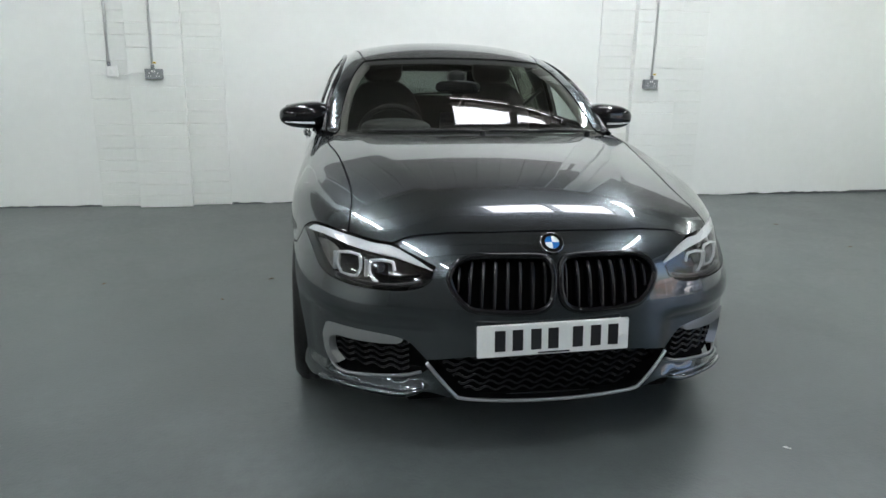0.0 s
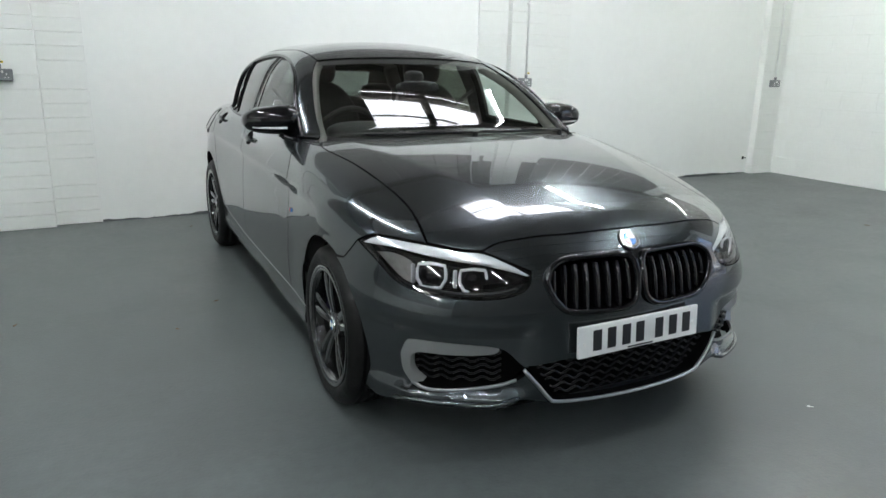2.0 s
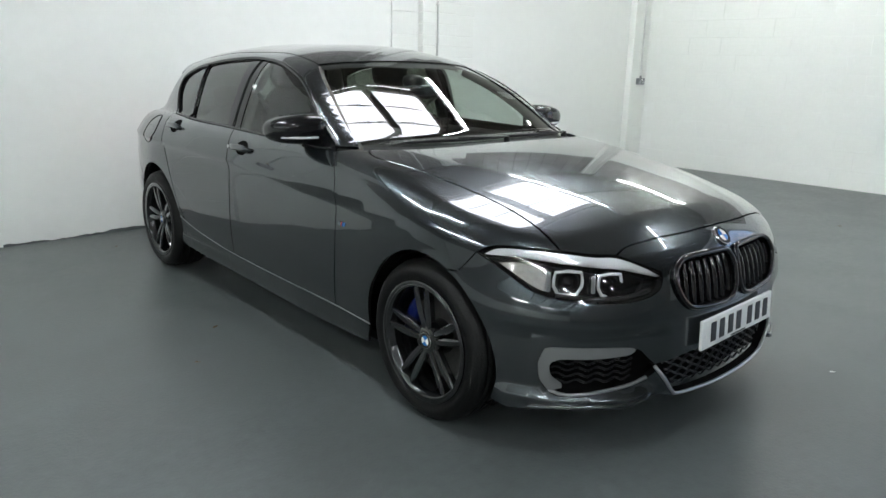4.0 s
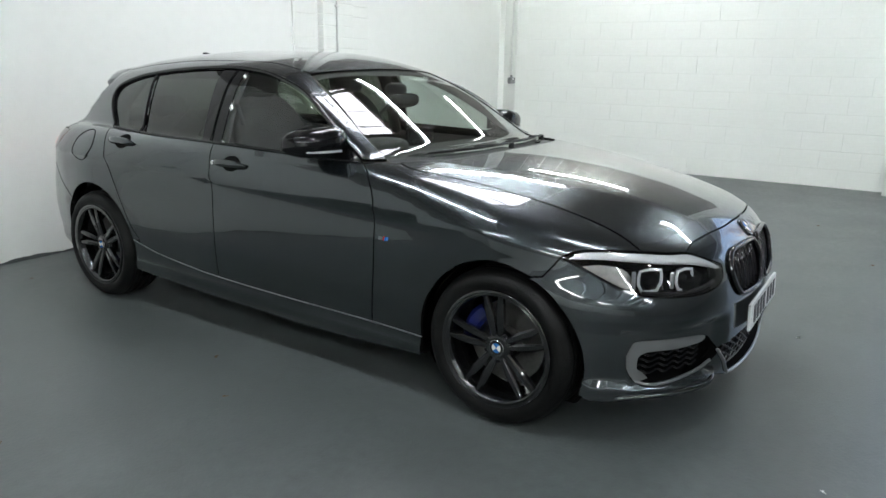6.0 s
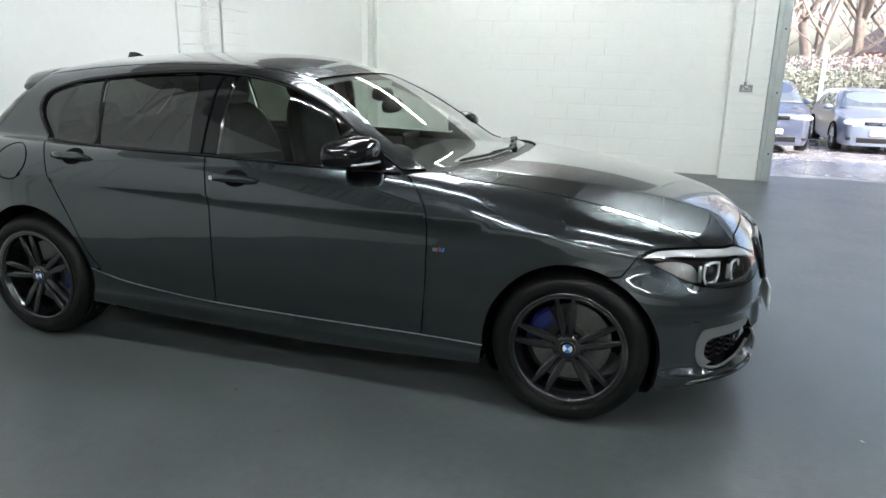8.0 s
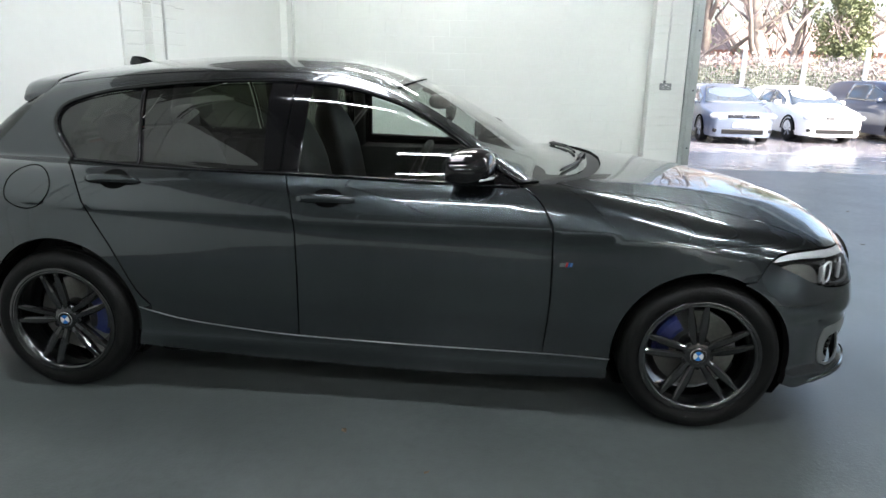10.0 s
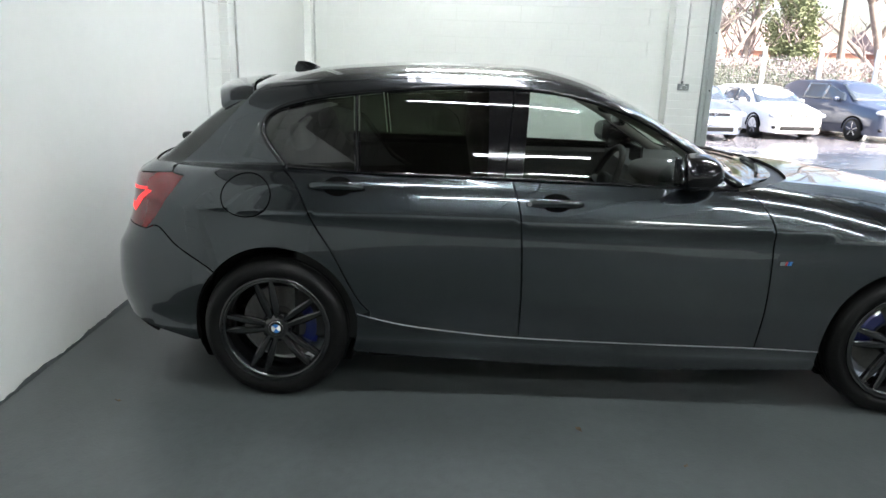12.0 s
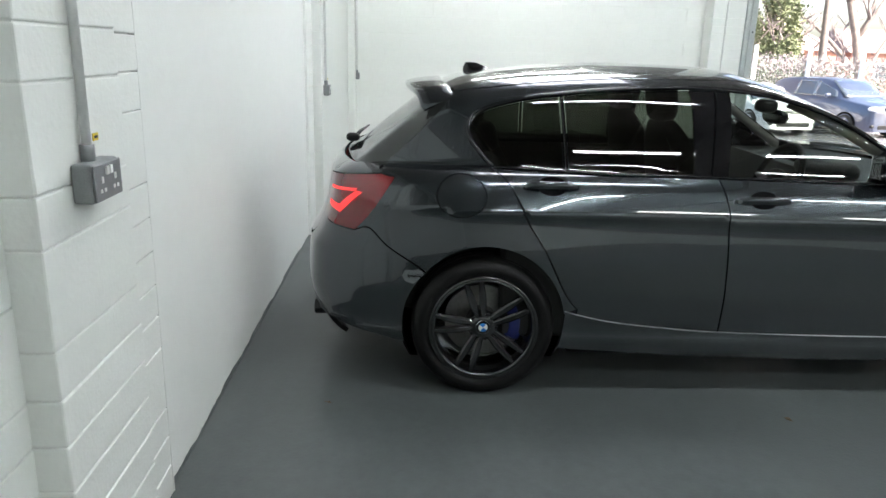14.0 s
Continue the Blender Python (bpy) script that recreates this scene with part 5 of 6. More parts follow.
# fuel flap seam, badges, handles
for s in (1,):
    ringp = [(-0.83, 2.800 + 0.104 * math.cos(a), 0.890 + 0.084 * math.sin(a)) for a in np.linspace(0, 2 * math.pi, 49)]
    flap = outline("side", [ringp], step=0.012)
    skin("fuel_flap", lay("side", flap, step=0.024, gap=0, push=0.0006), M_PAINT, car, "round fuel filler flap", 0.003)
    p, _ = on_skin("side", ringp, 0.0008)
    part("flap_seam", tube([tuple(q) for q in p[:-1]], 0.0025, 6, None, True), M_DARK, car, "", True)

for s in (1, -1):
    for door, y0, z0 in ((doors_f, 1.52, 0.889), (doors_r, 2.425, 0.930)):
        dr = door[0 if s > 0 else 1]
        # dark disc on the skin draws the shade of a finger recess
        cup = [(-0.84, y0 - 0.005 + 0.062 * math.cos(a), z0 + 0.006 + 0.036 * math.sin(a)) for a in np.linspace(0, 2 * math.pi, 33)]
        co = outline("side", [cup], step=0.01)
        skin("cup_shade", lay("side", co, step=0.016, gap=0, push=0.0012), M_DARK, dr, "dark disc standing in for the shaded finger recess", 0.002, s < 0)
        p, n = on_skin("side", [(-0.84, y0 + t, z0 + 0.001) for t in np.linspace(-0.118, 0.118, 15)], 0.024)
        bm = bmesh.new()
        rows = []
        for i, (c, m) in enumerate(zip(p, n)):
            t = i / 14
            bulge = 1 - abs(2 * t - 1) ** 4
            h = 0.008 + 0.010 * bulge
            out = c - m * 0.018 * (1 - bulge)
            rows.append([bm.verts.new((s * (out[0] + 0.008 * math.cos(a) * -1 * (0.5 + 0.5 * bulge)), out[1], out[2] + h * math.sin(a))) for a in np.linspace(0, 2 * math.pi, 12, endpoint=False)])
        for a, b in zip(rows, rows[1:]):
            for i in range(12):
                bm.faces.new((a[i], a[(i + 1) % 12], b[(i + 1) % 12], b[i]))
        bm.faces.new(rows[0])
        bm.faces.new(rows[-1])
        bmesh.ops.recalc_face_normals(bm, faces=bm.faces)
        hd = part("door_handle", bm, M_PAINT, dr, "body-coloured pull handle", True)
    # small side badge on the wing
    pb, nb = on_skin("side", [(-0.86, 0.548, 0.674)], 0.003)
    bdg = wings[0 if s > 0 else 1]
    for k, mm in enumerate((M_MBLUE, M_ROUNDEL, M_MRED, M_CHROME)):
        bm = bmesh.new()
        y = -0.024 + 0.009 * k
        w = 0.007 if k < 3 else 0.022
        vs = [bm.verts.new((x, (y + a) , z)) for x in (-0.002, 0.002) for a, z in ((0.004, -0.008), (0.004 + w, -0.008), (w, 0.008), (0, 0.008))]
        for f in ((0, 1, 2, 3), (7, 6, 5, 4), (0, 4, 5, 1), (1, 5, 6, 2), (2, 6, 7, 3), (3, 7, 4, 0)):
            bm.faces.new([vs[i] for i in f])
        bmesh.ops.recalc_face_normals(bm, faces=bm.faces)
        part("side_badge", bm, mm, bdg).matrix_basis = pose(s * pb[0][0], pb[0][1], pb[0][2], 0, 0, 0 if s > 0 else 180)
    p, _ = on_skin("side", [(-0.86, 1.628, 0.889)], 0.014)
    if s > 0:
        part("lock", lathe([(0, 0.0), (0, 0.011), (-0.008, 0.010), (-0.008, 0)], 16, "x"), M_CHROME, doors_f[0], "silver lock barrel").matrix_basis = pose(*p[0])

# door mirrors
for s in (1, -1):
    bm = blob((0, 0, 0), (0.134, 0.102, 0.072), 2.7, 40, 24)
    for v in bm.verts:
        t = (v.co.x + 0.13) / 0.26  # 0 outboard, 1 inboard
        v.co.z *= 0.80 + 0.28 * t
        v.co.z += 0.010 * t
        if v.co.y > 0.05:
            v.co.y = 0.05 + (v.co.y - 0.05) * 0.35
        v.co.y += 0.05 * (1 - t) - 0.02
        v.co = Vector((v.co.x * s, v.co.y, v.co.z))
    if s < 0:
        bmesh.ops.reverse_faces(bm, faces=bm.faces)
    mir = part("door_mirror", bm, M_BLACK, car, "gloss black carbon-look door mirror", True)
    mir.matrix_basis = pose(s * -0.845, 0.948, 1.034)
    g = part("mirror_glass", box((-0.098, 0, -0.050), (0.098, 0.004, 0.050), 0.003), M_CHROME, mir, "mirror glass")
    g.matrix_basis = pose(0, 0.056, 0.004, 0, 0, s * 8)
    bm = tube([(s * -0.118, 0.0, -0.022), (s * -0.095, -0.052, -0.025), (s * -0.03, -0.092, -0.027), (s * 0.05, -0.107, -0.027)], 0.0055, 8)
    part("indicator", bm, M_LAMPW, mir, "silver indicator strip", True)
    bm = bmesh.new()
    add_tube(bm, [(s * 0.04, 0.0, -0.055), (s * 0.10, 0.015, -0.066), (s * 0.135, 0.03, -0.075)], 0.028, 12, [0.9, 1.0, 1.1])
    part("mirror_foot", bm, M_BLACK, mir, "", True)

# ---- wheels ----
def wheel(tw, r):
    """Axle along x; the outer face looks to -x."""
    rim_r = 0.2286
    w = tw / 2
    root = new("wheel")
    prof = [(-w + 0.018, rim_r + 0.004), (-w + 0.004, rim_r + 0.020), (-w - 0.002, (r + rim_r) / 2 + 0.004), (-w + 0.006, r - 0.028), (-w + 0.020, r - 0.010), (-w + 0.040, r - 0.003)]
    tread = []
    x = -w + 0.04
    for k in range(4):
        gx = -w + 0.055 + k * (tw - 0.11) / 3
        tread += [(gx - 0.004, r), (gx - 0.0035, r - 0.007), (gx + 0.0035, r - 0.007), (gx + 0.004, r)]
    prof = prof + tread + [(w - 0.040, r - 0.003), (w - 0.020, r - 0.010), (w - 0.006, r - 0.028), (w, (r + rim_r) / 2), (w - 0.018, rim_r)]
    part("tyre", lathe(prof, 72), M_TYRE, root, "black low-profile tyre", True)
    part("rim", lathe([(-w + 0.004, rim_r - 0.002), (-w + 0.002, rim_r + 0.010), (-w + 0.008, rim_r + 0.012), (-w + 0.012, rim_r - 0.003), (-w + 0.020, rim_r - 0.012), (-w + 0.05, rim_r - 0.020), (0.02, rim_r - 0.035), (w - 0.01, rim_r - 0.02), (w - 0.008, rim_r)], 64), M_RIM, root, "gloss black alloy wheel rim", True)
    part("rim_lip", lathe([(-w + 0.010, rim_r - 0.002), (-w + 0.004, rim_r - 0.004), (-w + 0.006, rim_r - 0.012), (-w + 0.016, rim_r - 0.016)], 64), M_RIM, root, "", True)
    for k in range(5):
        for sgn in (-1, 1):
            bm = bmesh.new()
            rows = []
            for i in range(9):
                t = i / 8
                rad = 0.040 + (rim_r - 0.046) * t
                off = sgn * (0.0115 + 0.0225 * t ** 0.85)
                ww = 0.0105 + 0.0058 * math.sin(math.pi * min(t * 1.15, 1)) + 0.001 * t
                face = -w + 0.034 - 0.018 * t - 0.006 * math.sin(math.pi * t)
                dep = 0.030
                rows.append([bm.verts.new((a, off + b, rad)) for a, b in ((face + 0.006, -ww), (face, -ww * 0.55), (face, ww * 0.55), (face + 0.006, ww), (face + dep, ww * 0.8), (face + dep, -ww * 0.8))])
            for a, b in zip(rows, rows[1:]):
                for i in range(6):
                    bm.faces.new((a[i], a[(i + 1) % 6], b[(i + 1) % 6], b[i]))
            bm.faces.new(rows[0])
            bm.faces.new(rows[-1])
            bmesh.ops.recalc_face_normals(bm, faces=bm.faces)
            sp = part("spoke", bm, M_RIM, root)
            sp.matrix_basis = pose(0, 0, 0, 72 * k, 0, 0)
    part("hub", lathe([(-w + 0.030, 0.0), (-w + 0.030, 0.034), (-w + 0.034, 0.052), (-w + 0.044, 0.066), (-w + 0.075, 0.070), (0.02, 0.07)], 40), M_RIM, root, "", True)
    for k in range(5):
        a = radians(72 * k + 36)
        part("wheel_bolt", tube([(-w + 0.050, 0.056 * math.sin(a), 0.056 * math.cos(a)), (-w + 0.034, 0.056 * math.sin(a), 0.056 * math.cos(a))], 0.009, 6), M_SATIN, root)
    part("brake_disc", lathe([(-0.002, 0.06), (-0.002, 0.165), (0.022, 0.165), (0.022, 0.06)], 48), M_DISC, root, "bare steel brake disc")
    roundel(0.033, root, pose(-w + 0.030, 0, 0, 0, -90, 0) @ pose(0, 0, 0, 0, 0, 40), "cap_badge")
    return root


def caliper(parent, m):
    bm = bmesh.new()
    rows = []
    for i in range(9):
        a = radians(-30 + 60 * i / 8)
        rows.append([bm.verts.new((x, rr * math.sin(a), rr * math.cos(a))) for x, rr in ((-0.045, 0.110), (-0.052, 0.125), (-0.052, 0.165), (-0.042, 0.180), (0.05, 0.180), (0.05, 0.110))])
    for a, b in zip(rows, rows[1:]):
        for i in range(6):
            bm.faces.new((a[i], a[(i + 1) % 6], b[(i + 1) % 6], b[i]))
    bm.faces.new(rows[0])
    bm.faces.new(rows[-1])
    bmesh.ops.recalc_face_normals(bm, faces=bm.faces)
    c = part("brake_caliper", bm, M_BLUE, parent, "blue painted brake caliper")
    c.matrix_basis = m


wf, wr = wheel(0.225, 0.3175), wheel(0.245, 0.3145)
for w0, y, hx, z, spin, cang in ((wf, 0.0, 0.772, 0.3165, -6, -62), (wr, 2.690, 0.770, 0.3135, -13, 86)):
    left = copy_thing(w0, pose(hx, y, z, 0, 0, 180))
    w0.matrix_basis = pose(-hx, y, z, spin, 0, 0)
    for w in (w0, left):
        w.parent = car
        tagged(w, "dark double-spoke alloy wheel with low-profile tyre")
    caliper(car, pose(-hx, y, z, cang, 0, 0))

# wheel housings and underbody
for y, z, r in ((CF[0], CF[1], RF + 0.012), (CR[0], CR[1], RR + 0.012)):
    for s in (-1, 1):
        bm = bmesh.new()
        rows = []
        for k in range(25):
            a = radians(-38 + 256 * k / 24)
            rows.append([bm.verts.new((s * x, y + rr * math.cos(a), max(z + rr * math.sin(a), 0.16))) for x, rr in ((0.822, r - 0.010), (0.81, r), (0.50, r), (0.50, 0.05))])
        for a, b in zip(rows, rows[1:]):
            for i in range(3):
                bm.faces.new((a[i], a[i + 1], b[i + 1], b[i]))
        part("wheel_housing", bm, M_DARK, car, "dark wheel arch liner", True)
bm = bmesh.new()
add_box(bm, (-0.80, 0.37, 0.165), (0.80, 2.31, 0.24), 0.02)
add_box(bm, (-0.50, -0.66, 0.17), (0.50, 0.37, 0.30), 0.02)
add_box(bm, (-0.50, 2.31, 0.19), (0.50, 3.30, 0.30), 0.02)
part("underbody", bm, M_DARK, car, "dark underbody")
bm = bmesh.new()
add_box(bm, (-0.60, -0.64, 0.31), (0.60, 0.40, 0.68), 0.05)
part("engine_bay", bm, M_DARK, car, "dark engine bay")

# ---- cabin ----
bm = bmesh.new()
add_box(bm, (-0.74, 0.75, 0.245), (0.74, 2.65, 0.30))
add_box(bm, (-0.82, 0.72, 0.25), (-0.76, 2.62, 0.93), 0.02)
add_box(bm, (0.76, 0.72, 0.25), (0.82, 2.62, 0.93), 0.02)
add_box(bm, (-0.62, 2.62, 0.30), (0.62, 3.25, 0.93), 0.03)
part("cabin_tub", bm, M_CABIN, car, "dark cabin floor and door cards")
dash = outline("top", [[(0, 0.46, 1), (-0.35, 0.49, 1), (-0.60, 0.62, 1), (-0.69, 0.74, 1)], [(-0.69, 0.74, 1), (-0.70, 1.00, 1)], [(-0.70, 1.00, 1), (-0.45, 1.02, 1), (0, 1.04, 1)]], sym=True)
bm = bmesh.new()
v0 = [bm.verts.new((q[0], q[1], 0.955 - 0.02 * (q[1] - 0.5))) for q in dash]
v1 = [bm.verts.new((q[0], q[1] + (0.03 if q[1] > 0.95 else 0.0), 0.60)) for q in dash]
bm.faces.new(v0)
for i in range(len(v0)):
    bm.faces.new((v0[i], v0[(i + 1) % len(v0)], v1[(i + 1) % len(v0)], v1[i]))
bmesh.ops.recalc_face_normals(bm, faces=bm.faces)
db = part("dashboard", bm, M_CABIN, car, "dark grey dashboard")
part("instrument_hood", blob((-0.36, 0.99, 0.965), (0.19, 0.11, 0.055), 2.6), M_CABIN, db, "", True)
part("screen", box((-0.12, 0.985, 0.955), (0.12, 1.0, 1.055), 0.008, 2), M_BLACK, db, "central display")
part("console", box((-0.12, 1.0, 0.30), (0.12, 2.0, 0.58), 0.03, 2), M_CABIN, car)
sw_ring = [(-0.36 + 0.185 * math.cos(a), 1.235 - 0.075 * math.sin(a), 0.905 + 0.168 * math.sin(a)) for a in np.linspace(0, 2 * math.pi, 48, endpoint=False)]
st = part("steering_wheel", tube(sw_ring, 0.016, 10, None, True), M_LEATHER, car, "black leather steering wheel", True)
part("boss", blob((-0.36, 1.225, 0.90), (0.075, 0.03, 0.06), 2.6, 24, 14), M_CABIN, st, "", True)
bm = bmesh.new()
for a in (0, math.pi, -math.pi / 2):
    add_tube(bm, [(-0.36 + 0.05 * math.cos(a), 1.23 - 0.02 * math.sin(a), 0.90 + 0.05 * math.sin(a)), (-0.36 + 0.18 * math.cos(a), 1.235 - 0.075 * math.sin(a), 0.905 + 0.165 * math.sin(a))], 0.016, 8)
part("wheel_spoke", bm, M_SILVER, st, "silver wheel spoke", True)
part("column", tube([(-0.36, 1.22, 0.90), (-0.36, 0.98, 0.83)], 0.05, 12), M_CABIN, st, "", True)


def seat(x, y):
    bm = blob((0, 0, 0), (0.25, 0.27, 0.10), 3.2)
    cu = part("seat", bm, M_LEATHER, car, "black leather front seat", True)
    cu.matrix_basis = pose(x, y, 0.50, 5, 0, 0)
    bm = blob((0, 0, 0), (0.245, 0.075, 0.34), 3.0, 36, 28)
    for v in bm.verts:
        if v.co.z > 0.1:
            v.co.x *= 1 - 0.55 * (v.co.z - 0.1)
        v.co.y -= 0.9 * v.co.x ** 2
    part("backrest", bm, M_LEATHER, cu, "", True).matrix_basis = pose(0, 0.30, 0.34, -17, 0, 0)
    part("headrest", blob((0, 0, 0), (0.125, 0.055, 0.10), 3.4), M_LEATHER, cu, "", True).matrix_basis = pose(0, 0.405, 0.745, -12, 0, 0)
    bm = bmesh.new()
    for sx in (-0.05, 0.05):
        add_tube(bm, [(sx, 0.40, 0.60), (sx, 0.405, 0.70)], 0.007, 8)
    part("headrest_post", bm, M_CHROME, cu, "", True)


seat(-0.36, 1.50)
seat(0.36, 1.50)
rs = part("rear_bench", blob((0, 2.30, 0.52), (0.60, 0.26, 0.11), 3.4), M_LEATHER, car, "black leather rear bench", True)
part("bench_back", blob((0, 0, 0), (0.60, 0.075, 0.30), 3.6), M_LEATHER, rs, "", True).matrix_basis = pose(0, 2.56, 0.78, -20, 0, 0)
for x in (-0.36, 0.36):
    part("rear_headrest", blob((0, 0, 0), (0.12, 0.045, 0.07), 3.2), M_LEATHER, rs, "", True).matrix_basis = pose(x, 2.66, 1.09, -14, 0, 0)
# headlining and inner pillars
liner = outline("top", [[(0, 1.26, 1.3), (-0.25, 1.27, 1.3), (-0.49, 1.31, 1.3)], [(-0.49, 1.31, 1.3), (-0.52, 1.9, 1.3), (-0.50, 2.80, 1.3)], [(-0.50, 2.80, 1.3), (0, 2.85, 1.3)]], sym=True)
skin("headlining", lay("top", liner, step=0.08, gap=0, push=-0.035), M_LINER, car, "pale grey headlining", 0.008)
part("rear_view_mirror", blob((0.0, 1.10, 1.185), (0.128, 0.022, 0.038), 2.8), M_BLACK, car, "black interior mirror", True)
part("mirror_mount", blob((0.0, 1.155, 1.240), (0.050, 0.055, 0.036), 2.8), M_SATIN, car, "", True)
for s in (-1, 1):
    p, _ = on_skin("slant", spline(np.array(SCREEN_SIDE), 0.05), -0.035)
    part("inner_pillar", tube([(-s * q[0], q[1], q[2]) for q in p], 0.026, 8), M_LINER, car, "", True)
    part("inner_pillar", tube([(s * 0.735, 1.725, 0.93), (s * 0.66, 1.71, 1.16), (s * 0.575, 1.70, 1.315)], 0.034, 8), M_CABIN, car, "", True)
    part("inner_pillar", tube([(s * 0.63, 2.80, 0.93), (s * 0.58, 2.80, 1.12), (s * 0.50, 2.72, 1.27)], 0.055, 8), M_CABIN, car, "", True)
    bm = bmesh.new()
    add_tube(bm, [(s * 0.66, 1.66, 1.16), (s * 0.50, 1.78, 0.98), (s * 0.45, 1.80, 0.80)], 0.012, 6)
    part("seat_belt", bm, M_SATIN, car, "", True)


# ---- the yard outside the doorway ----
def yard_z(x):
    return -0.004 - 0.60 * ease(7.6, 17.0, x)


bm = bmesh.new()
gx = [WALL_X + 0.252, 7.8, 8.5, 9.5, 10.5, 11.5, 12.5, 13.5, 14.5, 15.5, 16.5, 17.5, 20, 30, 60, 200, 900]
gy = [-900, -200, -60, -30, -15, -8, -4, 0, 4, 12, 40, 200, 900]
vs = [[bm.verts.new((x, y, float(yard_z(x)))) for y in gy] for x in gx]
for i in range(len(gx) - 1):
    for j in range(len(gy) - 1):
        bm.faces.new((vs[i][j], vs[i + 1][j], vs[i + 1][j + 1], vs[i][j + 1]))
tagged(part("ground", bm, M_TARMAC, None, "", True), "wet dark tarmac yard sloping away from the doorway", "ground", kind="structure")
YZ = float(yard_z(18.0))


def parked_car(name, label, m, L, W, H, hood, belt, paint, cab0, cab1, grille_w):
    """A parked car seen from its front: nose at y = 0, length along +y."""
    c = thing(name, label, "car", m, "cars parked in the yard")
    top = knots([0.0, 0.05, 0.25, cab0, cab0 + 0.75, cab0 + 1.3, cab1 - 0.9, cab1, L - 0.03, L],
                [hood - 0.22, hood - 0.10, hood - 0.05, hood + 0.07, H - 0.08, H, H - 0.02, H - 0.22, belt, belt - 0.3])
    half = knots([0.0, 0.08, 0.35, 0.9, L * 0.5, L - 0.5, L - 0.1, L], [W * 0.36, W * 0.425, W * 0.475, W * 0.5, W * 0.5, W * 0.49, W * 0.43, W * 0.38])
    ys = np.unique(np.concatenate([np.linspace(0, 0.4, 8), np.linspace(0.4, L - 0.3, 34), np.linspace(L - 0.3, L, 6)]))
    bm, glass = bmesh.new(), bmesh.new()
    prev, gprev = None, None
    for y in ys:
        w, zt = float(half(y)), float(top(y))
        zb = min(zt - 0.02, belt + 0.03 * y / L - 0.10 * max(0.9 - y, 0))
        cabin_w = w - 0.10 - 0.42 * max(zt - belt, 0)
        ring = [(w * 0.93, 0.20), (w, 0.34), (w, 0.60), (w * 0.985, zb - 0.06), (w * 0.93, zb), (cabin_w + 0.02, zt - 0.05), (cabin_w * 0.85, zt - 0.008), (cabin_w * 0.4, zt + 0.012), (0, zt + 0.015)]
        full = [(-a, b) for a, b in ring] + [(a, b) for a, b in ring[-2::-1]]
        row = [bm.verts.new((a, y, b)) for a, b in full]
        if prev:
            for i in range(len(row) - 1):
                bm.faces.new((prev[i], prev[i + 1], row[i + 1], row[i]))
        else:
            bm.faces.new(row[::-1])
        prev = row
    bm.faces.new(prev)
    bmesh.ops.recalc_face_normals(bm, faces=bm.faces)
    part("body", bm, paint, c, "", True)

    def quad(name, pts, mat, label="", grow=0.012, n=8):
        """A bowed sheet over four corners, a little proud of the body."""
        b = bmesh.new()
        a0, a1, a2, a3 = (Vector(p) for p in pts)
        g = [[b.verts.new(a0.lerp(a1, u / n).lerp(a3.lerp(a2, u / n), v / n)) for u in range(n + 1)] for v in range(n + 1)]
        for i in range(n):
            for j in range(n):
                b.faces.new((g[i][j], g[i][j + 1], g[i + 1][j + 1], g[i + 1][j]))
        bmesh.ops.recalc_face_normals(b, faces=b.faces)
        bmesh.ops.solidify(b, geom=b.faces[:], thickness=0.012)
        return part(name, b, mat, c, label, True)

    w = float(half(cab0 + 0.3))
    z0, z1 = float(top(cab0 + 0.03)) + 0.03, float(top(cab0 + 0.80)) + 0.005
    quad("windscreen", [(-w + 0.14, cab0 + 0.06, z0), (w - 0.14, cab0 + 0.06, z0), (w - 0.30, cab0 + 0.76, z1), (-w + 0.30, cab0 + 0.76, z1)], M_YARDGLASS, "pale reflecting windscreen")
    for s in (-1, 1):
        for a, b in ((cab0 + 0.42, cab0 + 1.25), (cab0 + 1.32, cab0 + 2.05)):
            za, zb2 = min(float(top(a)) - 0.09, H - 0.10), min(float(top(b)) - 0.09, H - 0.10)
            xo = s * (w - 0.055)
            xi = lambda z: s * (w - 0.085 - 0.42 * max(z - belt, 0))
            quad("side_window", [(xo, a - 0.12, belt + 0.035), (xo, b, belt + 0.04), (xi(zb2), b, zb2), (xi(za), a, za)], M_YARDGLASS)
        hl = blob((s * W * 0.365, 0.10, hood - 0.185), (0.20, 0.12, 0.075), 2.4, 24, 14)
        part("headlight", hl, M_LENSB, c, "clear headlight", True)
        mir = blob((s * (W * 0.5 + 0.05), cab0 + 0.55, belt + 0.07), (0.11, 0.06, 0.07), 2.6, 16, 10)
        part("door_mirror", mir, paint, c, "", True)
        fogl = blob((s * W * 0.37, 0.055, 0.36), (0.10, 0.05, 0.05), 2.6, 16, 10)
        part("fog_light", fogl, M_SATIN, c, "", True)
    gm = part("grille", box((-grille_w / 2, -0.015, hood - 0.235), (grille_w / 2, 0.10, hood - 0.145), 0.015, 2), M_SATIN, c, "dark front grille")
    for k in range(2):
        part("grille_bar", box((-grille_w / 2 + 0.02, -0.022, hood - 0.205 + 0.03 * k), (grille_w / 2 - 0.02, -0.0152, hood - 0.197 + 0.03 * k)), M_CHROME, gm)
    part("badge", lathe([(-0.03, 0.0), (-0.03, 0.05), (-0.018, 0.055)], 20, "y"), M_CHROME, gm).matrix_basis = pose(0, 0, hood - 0.19)
    part("lower_intake", box((-W * 0.30, -0.012, 0.27), (W * 0.30, 0.12, 0.40), 0.02, 2), M_SATIN, c, "dark lower air intake")
